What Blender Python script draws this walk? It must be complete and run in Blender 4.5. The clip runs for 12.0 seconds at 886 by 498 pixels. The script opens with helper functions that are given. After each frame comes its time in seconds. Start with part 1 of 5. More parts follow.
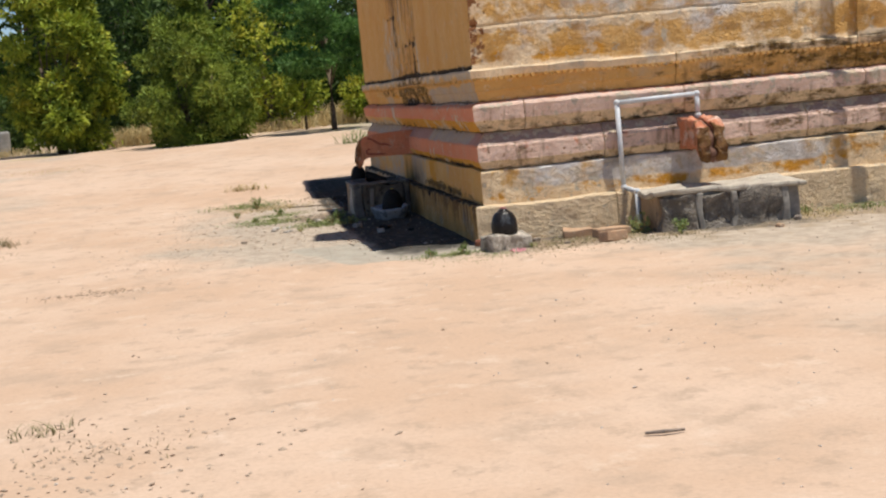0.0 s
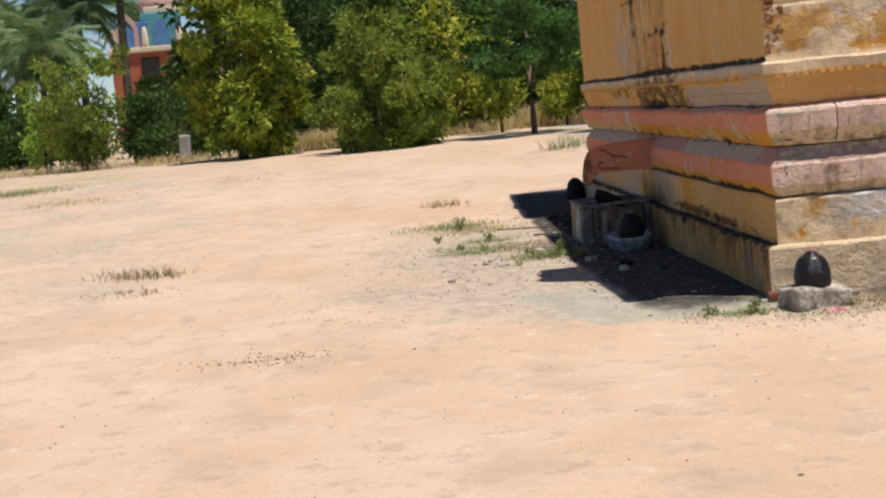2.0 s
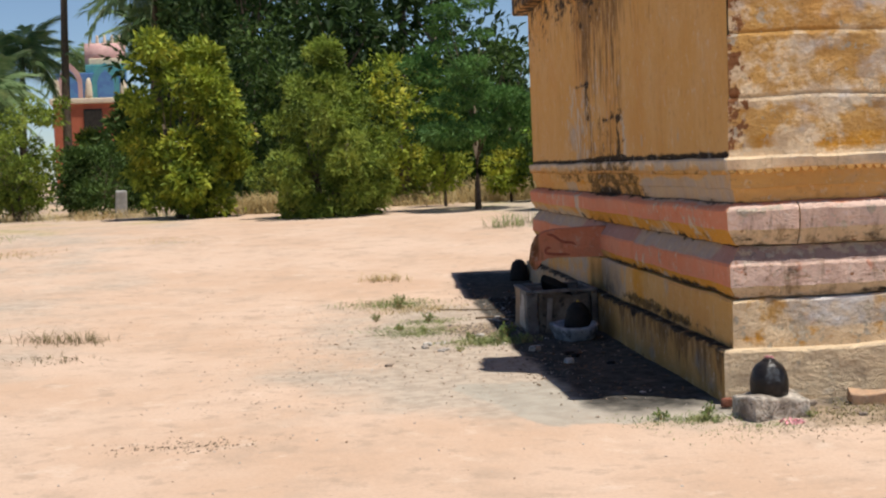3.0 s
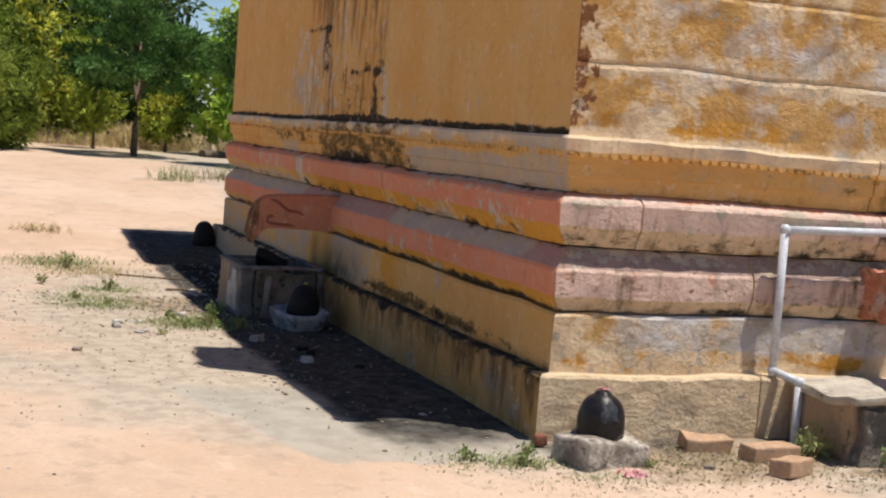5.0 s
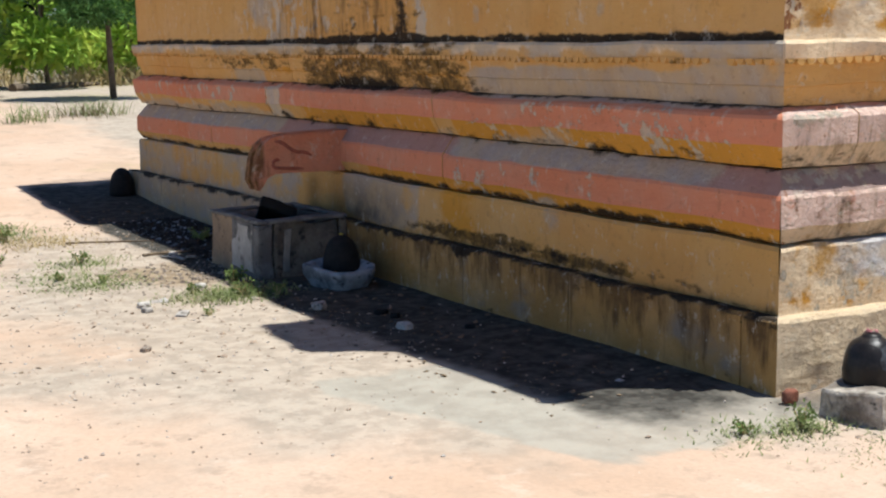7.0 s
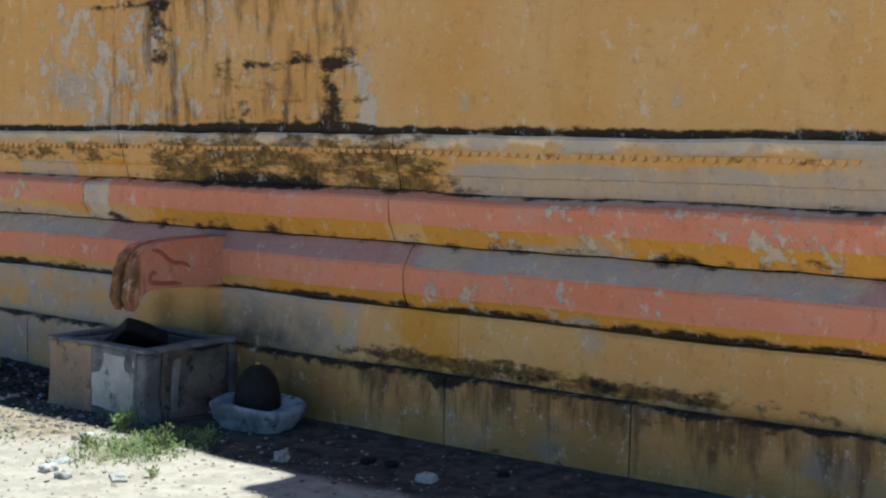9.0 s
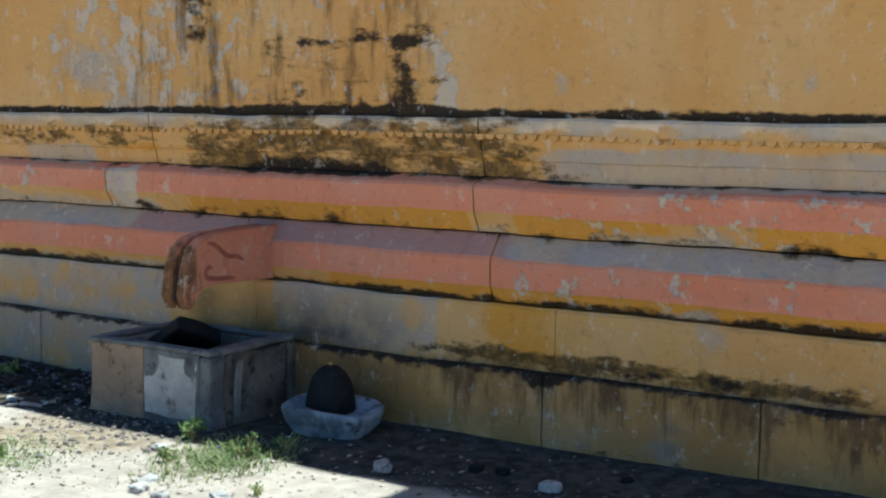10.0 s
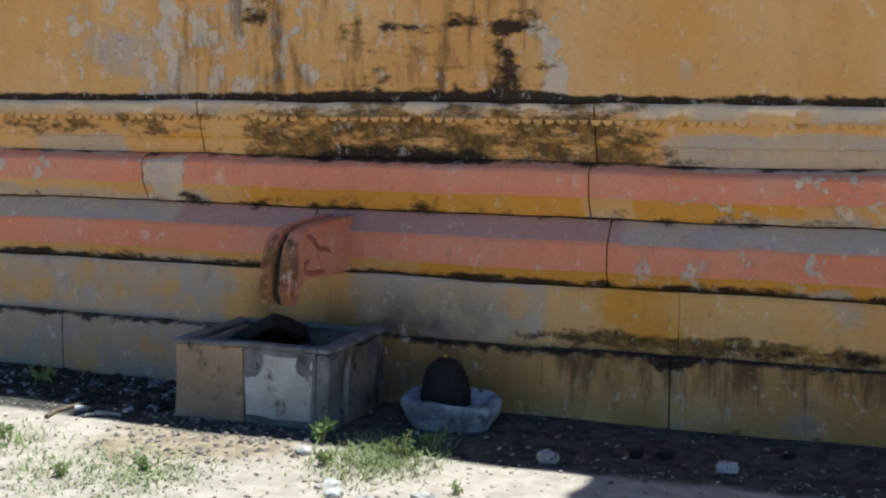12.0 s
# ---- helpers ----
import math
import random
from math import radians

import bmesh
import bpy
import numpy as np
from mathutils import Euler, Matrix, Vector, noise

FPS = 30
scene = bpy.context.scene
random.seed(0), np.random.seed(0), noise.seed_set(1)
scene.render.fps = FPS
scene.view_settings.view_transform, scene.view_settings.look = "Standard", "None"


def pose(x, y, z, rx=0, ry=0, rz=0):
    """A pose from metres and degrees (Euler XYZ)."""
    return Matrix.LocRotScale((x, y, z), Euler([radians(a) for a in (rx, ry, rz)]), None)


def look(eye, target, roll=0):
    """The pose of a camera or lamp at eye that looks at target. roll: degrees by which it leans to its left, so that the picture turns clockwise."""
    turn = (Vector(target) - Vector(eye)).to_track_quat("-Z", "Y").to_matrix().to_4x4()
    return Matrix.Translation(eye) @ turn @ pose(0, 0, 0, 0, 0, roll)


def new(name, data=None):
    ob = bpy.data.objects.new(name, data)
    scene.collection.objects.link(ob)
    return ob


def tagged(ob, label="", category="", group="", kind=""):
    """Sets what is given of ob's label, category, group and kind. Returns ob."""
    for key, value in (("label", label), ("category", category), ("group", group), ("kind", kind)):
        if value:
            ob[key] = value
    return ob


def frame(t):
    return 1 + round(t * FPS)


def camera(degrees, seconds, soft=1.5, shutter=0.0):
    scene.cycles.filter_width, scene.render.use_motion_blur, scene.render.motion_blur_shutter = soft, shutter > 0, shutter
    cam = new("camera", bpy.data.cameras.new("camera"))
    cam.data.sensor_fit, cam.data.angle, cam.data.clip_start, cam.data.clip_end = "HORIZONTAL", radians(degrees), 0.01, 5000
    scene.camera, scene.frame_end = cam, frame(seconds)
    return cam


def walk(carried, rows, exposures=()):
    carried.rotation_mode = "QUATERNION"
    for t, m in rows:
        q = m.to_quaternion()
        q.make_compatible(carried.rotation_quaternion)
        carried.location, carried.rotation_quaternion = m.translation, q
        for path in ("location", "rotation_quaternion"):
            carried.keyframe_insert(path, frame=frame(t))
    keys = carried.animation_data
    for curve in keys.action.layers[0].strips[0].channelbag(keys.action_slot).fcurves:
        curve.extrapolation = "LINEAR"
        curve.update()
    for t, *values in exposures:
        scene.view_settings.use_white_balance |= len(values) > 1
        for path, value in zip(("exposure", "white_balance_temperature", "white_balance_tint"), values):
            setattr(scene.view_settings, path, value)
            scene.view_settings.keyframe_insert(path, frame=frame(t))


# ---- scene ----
cam = camera(35.6, 12.0, soft=2.2)
PATH = [
    (0, (-2.091, -11.251, 1.371), (-1.78, -9.289, 1.138), -5.3),
    (0.5, (-2.065, -10.556, 1.366), (-1.821, -8.583, 1.144), -5.4),
    (1, (-2.169, -9.97, 1.393), (-1.973, -7.993, 1.164), -5.3),
    (1.5, (-2.224, -9.063, 1.401), (-2.101, -7.075, 1.213), -5.3),
    (2, (-2.236, -8.397, 1.429), (-2.181, -6.409, 1.219), -5.5),
    (2.5, (-2.235, -8.207, 1.443), (-2.173, -6.218, 1.243), -4.2),
    (3, (-2.243, -7.924, 1.496), (-2.09, -5.934, 1.378), -2.3),
    (3.5, (-2.17, -7.454, 1.466), (-1.886, -5.478, 1.345), -1.6),
    (3.7, (-2.247, -7.27, 1.5), (-1.895, -5.305, 1.374), -1.4),
    (5.3, (-2.889, -5.617, 1.429), (-2.122, -3.778, 1.253), 4.0),
    (5.5, (-3.047, -5.491, 1.489), (-2.228, -3.675, 1.308), 3.0),
    (6, (-3.446, -5.116, 1.475), (-2.525, -3.348, 1.306), 2.0),
    (6.5, (-3.748, -4.592, 1.453), (-2.768, -2.867, 1.2), 0.4),
    (7, (-3.994, -4.051, 1.511), (-2.984, -2.352, 1.209), -0.7),
    (7.5, (-4.224, -3.463, 1.436), (-3.107, -1.809, 1.316), -0.0),
    (7.7, (-4.379, -3.245, 1.476), (-3.183, -1.647, 1.364), 0.1),
    (9.3, (-5.109, -1.166, 1.467), (-3.509, 0.021, 1.29), 0.9),
    (9.5, (-5.127, -0.984, 1.521), (-3.514, 0.183, 1.331), 0.8),
    (10, (-5.312, -0.447, 1.531), (-3.643, 0.636, 1.327), 0.6),
    (10.5, (-5.503, 0.032, 1.532), (-3.792, 1.034, 1.273), 0.2),
    (11, (-5.708, 0.575, 1.561), (-3.94, 1.48, 1.324), -0.3),
    (11.5, (-5.883, 0.897, 1.536), (-4.089, 1.737, 1.259), -0.4),
    (12, (-6.074, 1.237, 1.535), (-4.218, 1.949, 1.309), 0.4),
]
walk(cam, [(t, look(eye, target, roll)) for t, eye, target, roll in PATH],
     [(0.0, 0.25, 6500, 10), (3.7, 0.27, 6500, 12), (5.5, 0.38, 6430, 12), (6.0, 0.43, 6150, 7), (7.0, 0.52, 5980, 7), (7.7, 0.50, 6250, 8), (9.3, 0.86, 5180, -6), (10.0, 0.90, 5180, -6), (11.0, 1.10, 5060, -6), (11.5, 1.10, 5180, -2), (12.0, 0.80, 5420, 0)])

# ---- light ----
SUN_EL, SUN_AZ = radians(74), math.atan2(0.835, -0.55)
world = bpy.data.worlds.new("world")
scene.world = world
world.use_nodes = True
wn = world.node_tree
sky = wn.nodes.new("ShaderNodeTexSky")
sky.sky_type, sky.sun_disc = "NISHITA", False
sky.air_density, sky.dust_density, sky.ozone_density = 0.8, 0.05, 4.0
sky.sun_elevation, sky.sun_rotation = SUN_EL, SUN_AZ
wn.links.new(sky.outputs[0], wn.nodes["Background"].inputs[0])
wn.nodes["Background"].inputs[1].default_value = 0.080
sun = new("sun", bpy.data.lights.new("sun", "SUN"))
sun.data.energy, sun.data.angle, sun.data.color = 4.6, radians(0.53), (1.0, 0.95, 0.86)
SUN_DIR = Vector((math.sin(SUN_AZ) * math.cos(SUN_EL), math.cos(SUN_AZ) * math.cos(SUN_EL), math.sin(SUN_EL)))
sun.matrix_world = look(SUN_DIR * 60, (0, 0, 0))


# ---- materials ----
class Nodes:
    """A small builder of node materials in world coordinates."""

    def __init__(self, name, rough=0.85, spec=0.3):
        self.m = bpy.data.materials.new(name)
        self.m.use_nodes = True
        self.t = self.m.node_tree
        self.b = self.t.nodes["Principled BSDF"]
        self.b.inputs["Roughness"].default_value = rough
        self.b.inputs["Specular IOR Level"].default_value = spec
        self.pos = self.add("ShaderNodeNewGeometry").outputs["Position"]

    def add(self, kind, **values):
        n = self.t.nodes.new(kind)
        for k, v in values.items():
            n.inputs[k].default_value = v
        return n

    def link(self, a, b):
        self.t.links.new(a, b)

    def noise(self, scale, detail=5, stretch=(1, 1, 1), rough=0.6):
        n = self.add("ShaderNodeTexNoise", Scale=scale, Detail=detail, Roughness=rough)
        if stretch == (1, 1, 1):
            self.link(self.pos, n.inputs["Vector"])
        else:
            mp = self.add("ShaderNodeMapping", Scale=stretch)
            self.link(self.pos, mp.inputs["Vector"])
            self.link(mp.outputs[0], n.inputs["Vector"])
        return n.outputs[0]

    def step(self, value, lo, hi, top=1.0):
        n = self.add("ShaderNodeMapRange")
        n.interpolation_type = "SMOOTHSTEP"
        n.inputs["From Min"].default_value, n.inputs["From Max"].default_value, n.inputs["To Max"].default_value = lo, hi, top
        self.link(value, n.inputs["Value"])
        return n.outputs[0]

    def calc(self, op, a, b):
        n = self.t.nodes.new("ShaderNodeMath")
        n.operation = op
        for i, v in enumerate((a, b)):
            if isinstance(v, (int, float)):
                n.inputs[i].default_value = v
            else:
                self.link(v, n.inputs[i])
        return n.outputs[0]

    def attr(self, name):
        n = self.t.nodes.new("ShaderNodeAttribute")
        n.attribute_name = name
        return n.outputs["Fac"]

    def mix(self, fac, a, b):
        n = self.t.nodes.new("ShaderNodeMix")
        n.data_type = "RGBA"
        for sock, v in ((n.inputs[0], fac), (n.inputs[6], a), (n.inputs[7], b)):
            if isinstance(v, tuple):
                sock.default_value = (*v, 1)
            elif isinstance(v, (int, float)):
                sock.default_value = v
            else:
                self.link(v, sock)
        return n.outputs[2]

    def bump(self, height, strength, distance):
        n = self.add("ShaderNodeBump", Strength=strength, Distance=distance)
        self.link(height, n.inputs["Height"])
        if self.b.inputs["Normal"].links:
            self.link(self.b.inputs["Normal"].links[0].from_socket, n.inputs["Normal"])
        self.link(n.outputs[0], self.b.inputs["Normal"])

    def done(self, colour):
        if isinstance(colour, tuple):
            self.b.inputs["Base Color"].default_value = (*colour, 1)
        else:
            self.link(colour, self.b.inputs["Base Color"])
        return self.m


def rough_mat(name, a, b, c=None, scale=6.0, fine=60.0, rough=0.85, relief=0.5, depth=0.01, spec=0.3):
    """Two or three tones in patches, with fine grain and relief."""
    n = Nodes(name, rough, spec)
    col = n.mix(n.step(n.noise(scale), 0.38, 0.62), a, b)
    if c:
        col = n.mix(n.step(n.noise(scale * 2.3, 8), 0.55, 0.68), col, c)
    grain = n.noise(fine, 4)
    col = n.mix(n.step(grain, 0.3, 0.75, 0.35), col, tuple(v * 0.5 for v in a))
    n.bump(n.noise(scale * 4, 8), relief, depth)
    n.bump(grain, relief * 0.6, depth * 0.3)
    return n.done(col)


def paint_mat(name, base, alt, fresh, faded):
    """Weathered lime paint: fresh coats, washed-out and peeled plaster, chips, drips, black grime and painted crease
    shade, by the attributes of the masonry.
    """
    n = Nodes(name, 0.9, 0.15)
    fine = n.noise(38, 6)
    col = n.mix(n.step(n.noise(2.2, 4), 0.35, 0.7), base, alt)
    col = n.mix(n.step(n.noise(0.9, 6), 0.48, 0.66, 0.5), col, tuple(v * k for v, k in zip(base, (0.96, 0.82, 0.66))))
    col = n.mix(n.step(n.calc("ADD", n.attr("fresh"), n.calc("MULTIPLY", n.noise(3.5, 6), 0.5)), 0.62, 0.72), col, fresh)
    fade_in = n.calc("ADD", n.attr("faded"), n.calc("MULTIPLY", n.calc("SUBTRACT", n.noise(5.5, 8), 0.5), 1.5))
    col = n.mix(n.step(fade_in, 0.40, 0.60, 0.92), col, faded)
    wash_in = n.calc("ADD", n.attr("wash"), n.calc("MULTIPLY", n.calc("SUBTRACT", n.noise(2.6, 7, (1, 1, 1.4)), 0.5), 1.3))
    # the rough sunlit front takes brighter wash tones, lifting its light by colour
    col = n.mix(n.step(wash_in, 0.38, 0.64, 0.78), col, n.mix(n.step(n.attr("rugged"), 0.4, 0.7), n.mix(n.step(n.noise(6, 6), 0.4, 0.65), (0.46, 0.375, 0.265), (0.385, 0.36, 0.325)), n.mix(n.step(n.noise(8, 6), 0.4, 0.6), (0.66, 0.66, 0.68), (0.50, 0.50, 0.52))))
    streak = n.noise(7, 6, (1, 1, 0.18))
    col = n.mix(n.step(streak, 0.52, 0.75, 0.22), col, tuple(v * 0.6 for v in base))
    peel_in = n.calc("ADD", n.attr("peel"), n.calc("MULTIPLY", n.calc("SUBTRACT", n.noise(7.5, 9, (1, 1, 0.9), 0.68), 0.5), 2.0))
    peel = n.step(peel_in, 0.52, 0.61, 0.86)
    plaster = n.mix(n.step(n.noise(9, 5), 0.4, 0.6), (0.60, 0.49, 0.35), (0.50, 0.45, 0.37))
    col = n.mix(peel, col, plaster)
    chip_in = n.calc("ADD", n.attr("chip"), n.calc("MULTIPLY", n.calc("SUBTRACT", n.noise(16, 8), 0.5), 2.2))
    chip = n.step(chip_in, 0.6, 0.75)
    col = n.mix(chip, col, n.mix(fine, (0.36, 0.15, 0.06), (0.16, 0.07, 0.03)))
    drip_in = n.calc("ADD", n.attr("drip"), n.calc("MULTIPLY", n.calc("SUBTRACT", n.noise(11, 7, (1, 1, 0.2), 0.65), 0.5), 2.0))
    col = n.mix(n.step(drip_in, 0.4, 0.85, 0.8), col, n.mix(n.step(n.noise(14, 5), 0.4, 0.6), (0.10, 0.055, 0.025), (0.20, 0.115, 0.045)))
    mould_in = n.calc("ADD", n.attr("mould"), n.calc("MULTIPLY", n.calc("SUBTRACT", n.noise(15, 9, (0.4, 0.4, 1.0), 0.7), 0.5), 1.8))
    col = n.mix(n.step(mould_in, 0.40, 0.68, 0.9), col, n.mix(n.step(n.noise(21, 5), 0.4, 0.6), (0.20, 0.115, 0.03), (0.055, 0.036, 0.014)))
    # real black grime, and the shade lines painted under the mouldings
    grime_shade_in = n.calc("ADD", n.attr("grime_shade"), n.calc("MULTIPLY", n.calc("SUBTRACT", n.noise(9, 8, (0.6, 0.6, 1.2), 0.64), 0.5), 2.0))
    grime_shade = n.step(grime_shade_in, 0.42, 0.74, 0.96)
    col = n.mix(grime_shade, col, n.mix(fine, (0.030, 0.022, 0.015), (0.011, 0.010, 0.009)))
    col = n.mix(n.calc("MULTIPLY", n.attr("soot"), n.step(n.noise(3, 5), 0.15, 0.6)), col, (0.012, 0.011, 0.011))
    mott = n.noise(17, 8, (1, 1, 0.8), 0.7)
    col = n.mix(n.step(mott, 0.54, 0.70, 0.5), col, n.mix(0.5, col, (0.16, 0.10, 0.05)))
    col = n.mix(n.step(n.noise(13, 8, (1, 1, 0.75), 0.74), 0.565, 0.65, 0.45), col, (0.64, 0.57, 0.46))
    col = n.mix(n.step(n.noise(60, 3), 0.64, 0.72, 0.45), col, (0.11, 0.08, 0.05))
    col = n.mix(n.step(n.noise(33, 3), 0.67, 0.73, 0.5), col, (0.58, 0.52, 0.42))
    n.bump(n.calc("MULTIPLY", peel, -1.0), 0.6, 0.006)
    n.bump(n.calc("MULTIPLY", n.noise(19, 9, (1, 1, 1.3), 0.66), n.calc("ADD", n.attr("rugged"), 0.12)), 1.0, 0.045)
    n.bump(fine, 0.3, 0.003)
    return n.done(col)


OCHRE = paint_mat("ochre_lime_paint", (0.62, 0.352, 0.11), (0.64, 0.392, 0.155), (0.62, 0.30, 0.045), (0.80, 0.625, 0.415))
PINK = paint_mat("salmon_lime_paint", (0.68, 0.255, 0.14), (0.63, 0.29, 0.18), (0.68, 0.255, 0.14), (0.76, 0.57, 0.47))
ROSE = paint_mat("faded_rose_paint", (0.42, 0.235, 0.19), (0.42, 0.27, 0.235), (0.42, 0.235, 0.19), (0.40, 0.29, 0.25))


def soil_mat():
    n = Nodes("sandy_soil", 0.95, 0.15)
    col = n.mix(n.step(n.noise(0.55, 5), 0.35, 0.65), (0.50, 0.345, 0.24), (0.56, 0.41, 0.305))
    col = n.mix(n.step(n.noise(1.7, 8, (1, 1, 1), 0.68), 0.48, 0.70, 0.7), col, (0.40, 0.295, 0.215))
    col = n.mix(n.step(n.noise(4.5, 9, (1, 1, 1), 0.72), 0.53, 0.66, 0.55), col, (0.34, 0.255, 0.185))
    col = n.mix(n.step(n.noise(3.1, 9, (1, 1, 1), 0.72), 0.55, 0.68, 0.5), col, (0.62, 0.49, 0.385))
    grain = n.noise(45, 6)
    col = n.mix(n.step(grain, 0.35, 0.75, 0.25), col, (0.30, 0.22, 0.155))
    grey_in = n.calc("ADD", n.attr("grey"), n.calc("MULTIPLY", n.calc("SUBTRACT", n.noise(0.9, 6), 0.5), 1.6))
    col = n.mix(n.step(grey_in, 0.3, 0.9, 0.75), col, n.mix(n.step(n.noise(9, 8, (1, 1, 1), 0.7), 0.4, 0.6), (0.41, 0.36, 0.29), (0.29, 0.255, 0.205)))
    apron_in = n.calc("ADD", n.attr("apron"), n.calc("MULTIPLY", n.calc("SUBTRACT", n.noise(3.0, 8), 0.5), 0.9))
    col = n.mix(n.step(apron_in, 0.4, 0.6, 0.85), col, n.mix(n.step(n.noise(7, 8), 0.35, 0.65), (0.37, 0.34, 0.28), (0.30, 0.27, 0.22)))
    dirt_in = n.calc("ADD", n.attr("dirt"), n.calc("MULTIPLY", n.calc("SUBTRACT", n.noise(3.5, 9, (1, 1, 1), 0.7), 0.5), 1.5))
    col = n.mix(n.step(dirt_in, 0.35, 0.75, 0.9), col, n.mix(n.step(n.noise(16, 7), 0.38, 0.62), (0.20, 0.145, 0.09), (0.33, 0.255, 0.165)))
    # dark soil: paints in the flank's cast shade, plus small darker patches
    damp_shade_in = n.calc("ADD", n.attr("damp_shade"), n.calc("MULTIPLY", n.calc("SUBTRACT", n.noise(2.2, 8), 0.5), 1.1))
    col = n.mix(n.step(damp_shade_in, 0.3, 0.75), col, n.mix(n.step(n.noise(14, 6), 0.35, 0.65), (0.085, 0.078, 0.066), (0.034, 0.031, 0.026)))
    dry_in = n.calc("ADD", n.attr("dry"), n.calc("MULTIPLY", n.calc("SUBTRACT", n.noise(0.8, 8), 0.5), 1.4))
    col = n.mix(n.step(dry_in, 0.35, 0.75), col, n.mix(n.step(n.noise(6, 8), 0.4, 0.6), (0.46, 0.37, 0.20), (0.22, 0.22, 0.08)))
    col = n.mix(n.step(n.noise(26, 3), 0.68, 0.74, 0.5), col, (0.20, 0.145, 0.105))
    col = n.mix(n.step(n.noise(31, 3), 0.70, 0.75, 0.5), col, (0.66, 0.56, 0.47))
    n.bump(n.noise(9, 9, (1, 1, 1), 0.7), 0.35, 0.014)
    n.bump(grain, 0.35, 0.004)
    return n.done(col)


SOIL = soil_mat()


def leaf_mat(name, dark, light, tip):
    n = Nodes(name, 0.6, 0.18)
    rnd = n.add("ShaderNodeNewGeometry").outputs["Random Per Island"]
    col = n.mix(n.calc("ADD", n.calc("MULTIPLY", rnd, 0.55), n.calc("MULTIPLY", n.step(n.noise(2.4, 3), 0.38, 0.62), 0.45)), dark, light)
    col = n.mix(n.step(n.noise(1.1, 3), 0.5, 0.72, 0.8), col, tip)
    n.b.inputs["Transmission Weight"].default_value = 0.0
    tr = n.t.nodes.new("ShaderNodeBsdfTranslucent")
    n.link(col, tr.inputs["Color"])
    mx = n.add("ShaderNodeMixShader", Fac=0.25)
    out = n.t.nodes["Material Output"]
    n.link(n.b.outputs[0], mx.inputs[1])
    n.link(tr.outputs[0], mx.inputs[2])
    n.link(mx.outputs[0], out.inputs["Surface"])
    return n.done(col)


LEAF_DARK = leaf_mat("dark_green_leaf", (0.016, 0.034, 0.009), (0.10, 0.165, 0.035), (0.065, 0.12, 0.022))
LEAF_OLIVE = leaf_mat("olive_green_leaf", (0.035, 0.065, 0.010), (0.33, 0.43, 0.07), (0.37, 0.41, 0.075))
LEAF_GOLD = leaf_mat("yellowing_leaf", (0.035, 0.075, 0.010), (0.42, 0.50, 0.06), (0.64, 0.58, 0.07))
LEAF_LIME = leaf_mat("lime_green_leaf", (0.210, 0.385, 0.052), (0.455, 0.600, 0.088), (0.560, 0.600, 0.105))
LEAF_BLUE = leaf_mat("deep_green_feathery_leaf", (0.014, 0.05, 0.016), (0.17, 0.33, 0.08), (0.12, 0.24, 0.06))
# far leaf is darkened: the grove's deep shade is put into its colour
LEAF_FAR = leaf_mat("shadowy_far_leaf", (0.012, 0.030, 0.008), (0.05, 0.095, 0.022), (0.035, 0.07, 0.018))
LEAF_PALM = leaf_mat("palm_leaflet", (0.105, 0.193, 0.079), (0.280, 0.385, 0.175), (0.385, 0.420, 0.210))
GRASS = leaf_mat("green_grass_blade", (0.15, 0.19, 0.07), (0.28, 0.31, 0.12), (0.38, 0.35, 0.18))
LEAF_WEED = leaf_mat("dusty_weed_leaf", (0.13, 0.19, 0.05), (0.25, 0.31, 0.11), (0.32, 0.34, 0.14))
DRY_WEED = leaf_mat("withered_weed_stem", (0.14, 0.11, 0.06), (0.27, 0.22, 0.11), (0.22, 0.21, 0.10))
STRAW = leaf_mat("dry_grass_blade", (0.36, 0.27, 0.12), (0.52, 0.42, 0.22), (0.45, 0.36, 0.18))
BARK = rough_mat("grey_brown_bark", (0.11, 0.08, 0.055), (0.17, 0.13, 0.09), scale=14)
BLACK_STONE = rough_mat("oiled_black_stone", (0.010, 0.009, 0.009), (0.022, 0.019, 0.018), scale=20, rough=0.3, relief=0.35, depth=0.005, spec=0.25)
SOOT_STONE = rough_mat("sooty_black_stone", (0.006, 0.006, 0.006), (0.014, 0.012, 0.011), scale=24, rough=0.75, relief=0.5, depth=0.006)
PALE_STONE = rough_mat("pale_worn_stone", (0.56, 0.52, 0.47), (0.36, 0.32, 0.28), (0.04, 0.035, 0.03), scale=9, relief=0.8, depth=0.015)
STAINED_STONE = rough_mat("oil_stained_stone", (0.62, 0.55, 0.46), (0.20, 0.16, 0.125), (0.035, 0.03, 0.026), scale=8, relief=1.0, depth=0.03)
BLUE_STONE = rough_mat("limewashed_blue_grey_stone", (0.34, 0.37, 0.405), (0.12, 0.135, 0.155), (0.04, 0.045, 0.05), scale=9, relief=0.9, depth=0.015)
CEMENT = rough_mat("grey_cement_render", (0.34, 0.31, 0.27), (0.20, 0.185, 0.165), (0.07, 0.065, 0.06), scale=5, relief=0.5)
BROWN_CEMENT = rough_mat("brown_stained_render", (0.40, 0.28, 0.175), (0.27, 0.195, 0.13), (0.07, 0.055, 0.045), scale=4, relief=0.7, depth=0.015)
WHITE_CEMENT = rough_mat("whitewashed_render", (0.50, 0.475, 0.43), (0.37, 0.345, 0.31), (0.12, 0.11, 0.10), scale=5, relief=0.4)
DARK_CEMENT = rough_mat("mottled_dark_render", (0.10, 0.085, 0.07), (0.19, 0.16, 0.12), (0.03, 0.028, 0.026), scale=7, relief=0.6)
RIM_CEMENT = rough_mat("damp_grey_cement", (0.20, 0.19, 0.18), (0.12, 0.115, 0.11), (0.05, 0.05, 0.05), scale=8, relief=0.5)
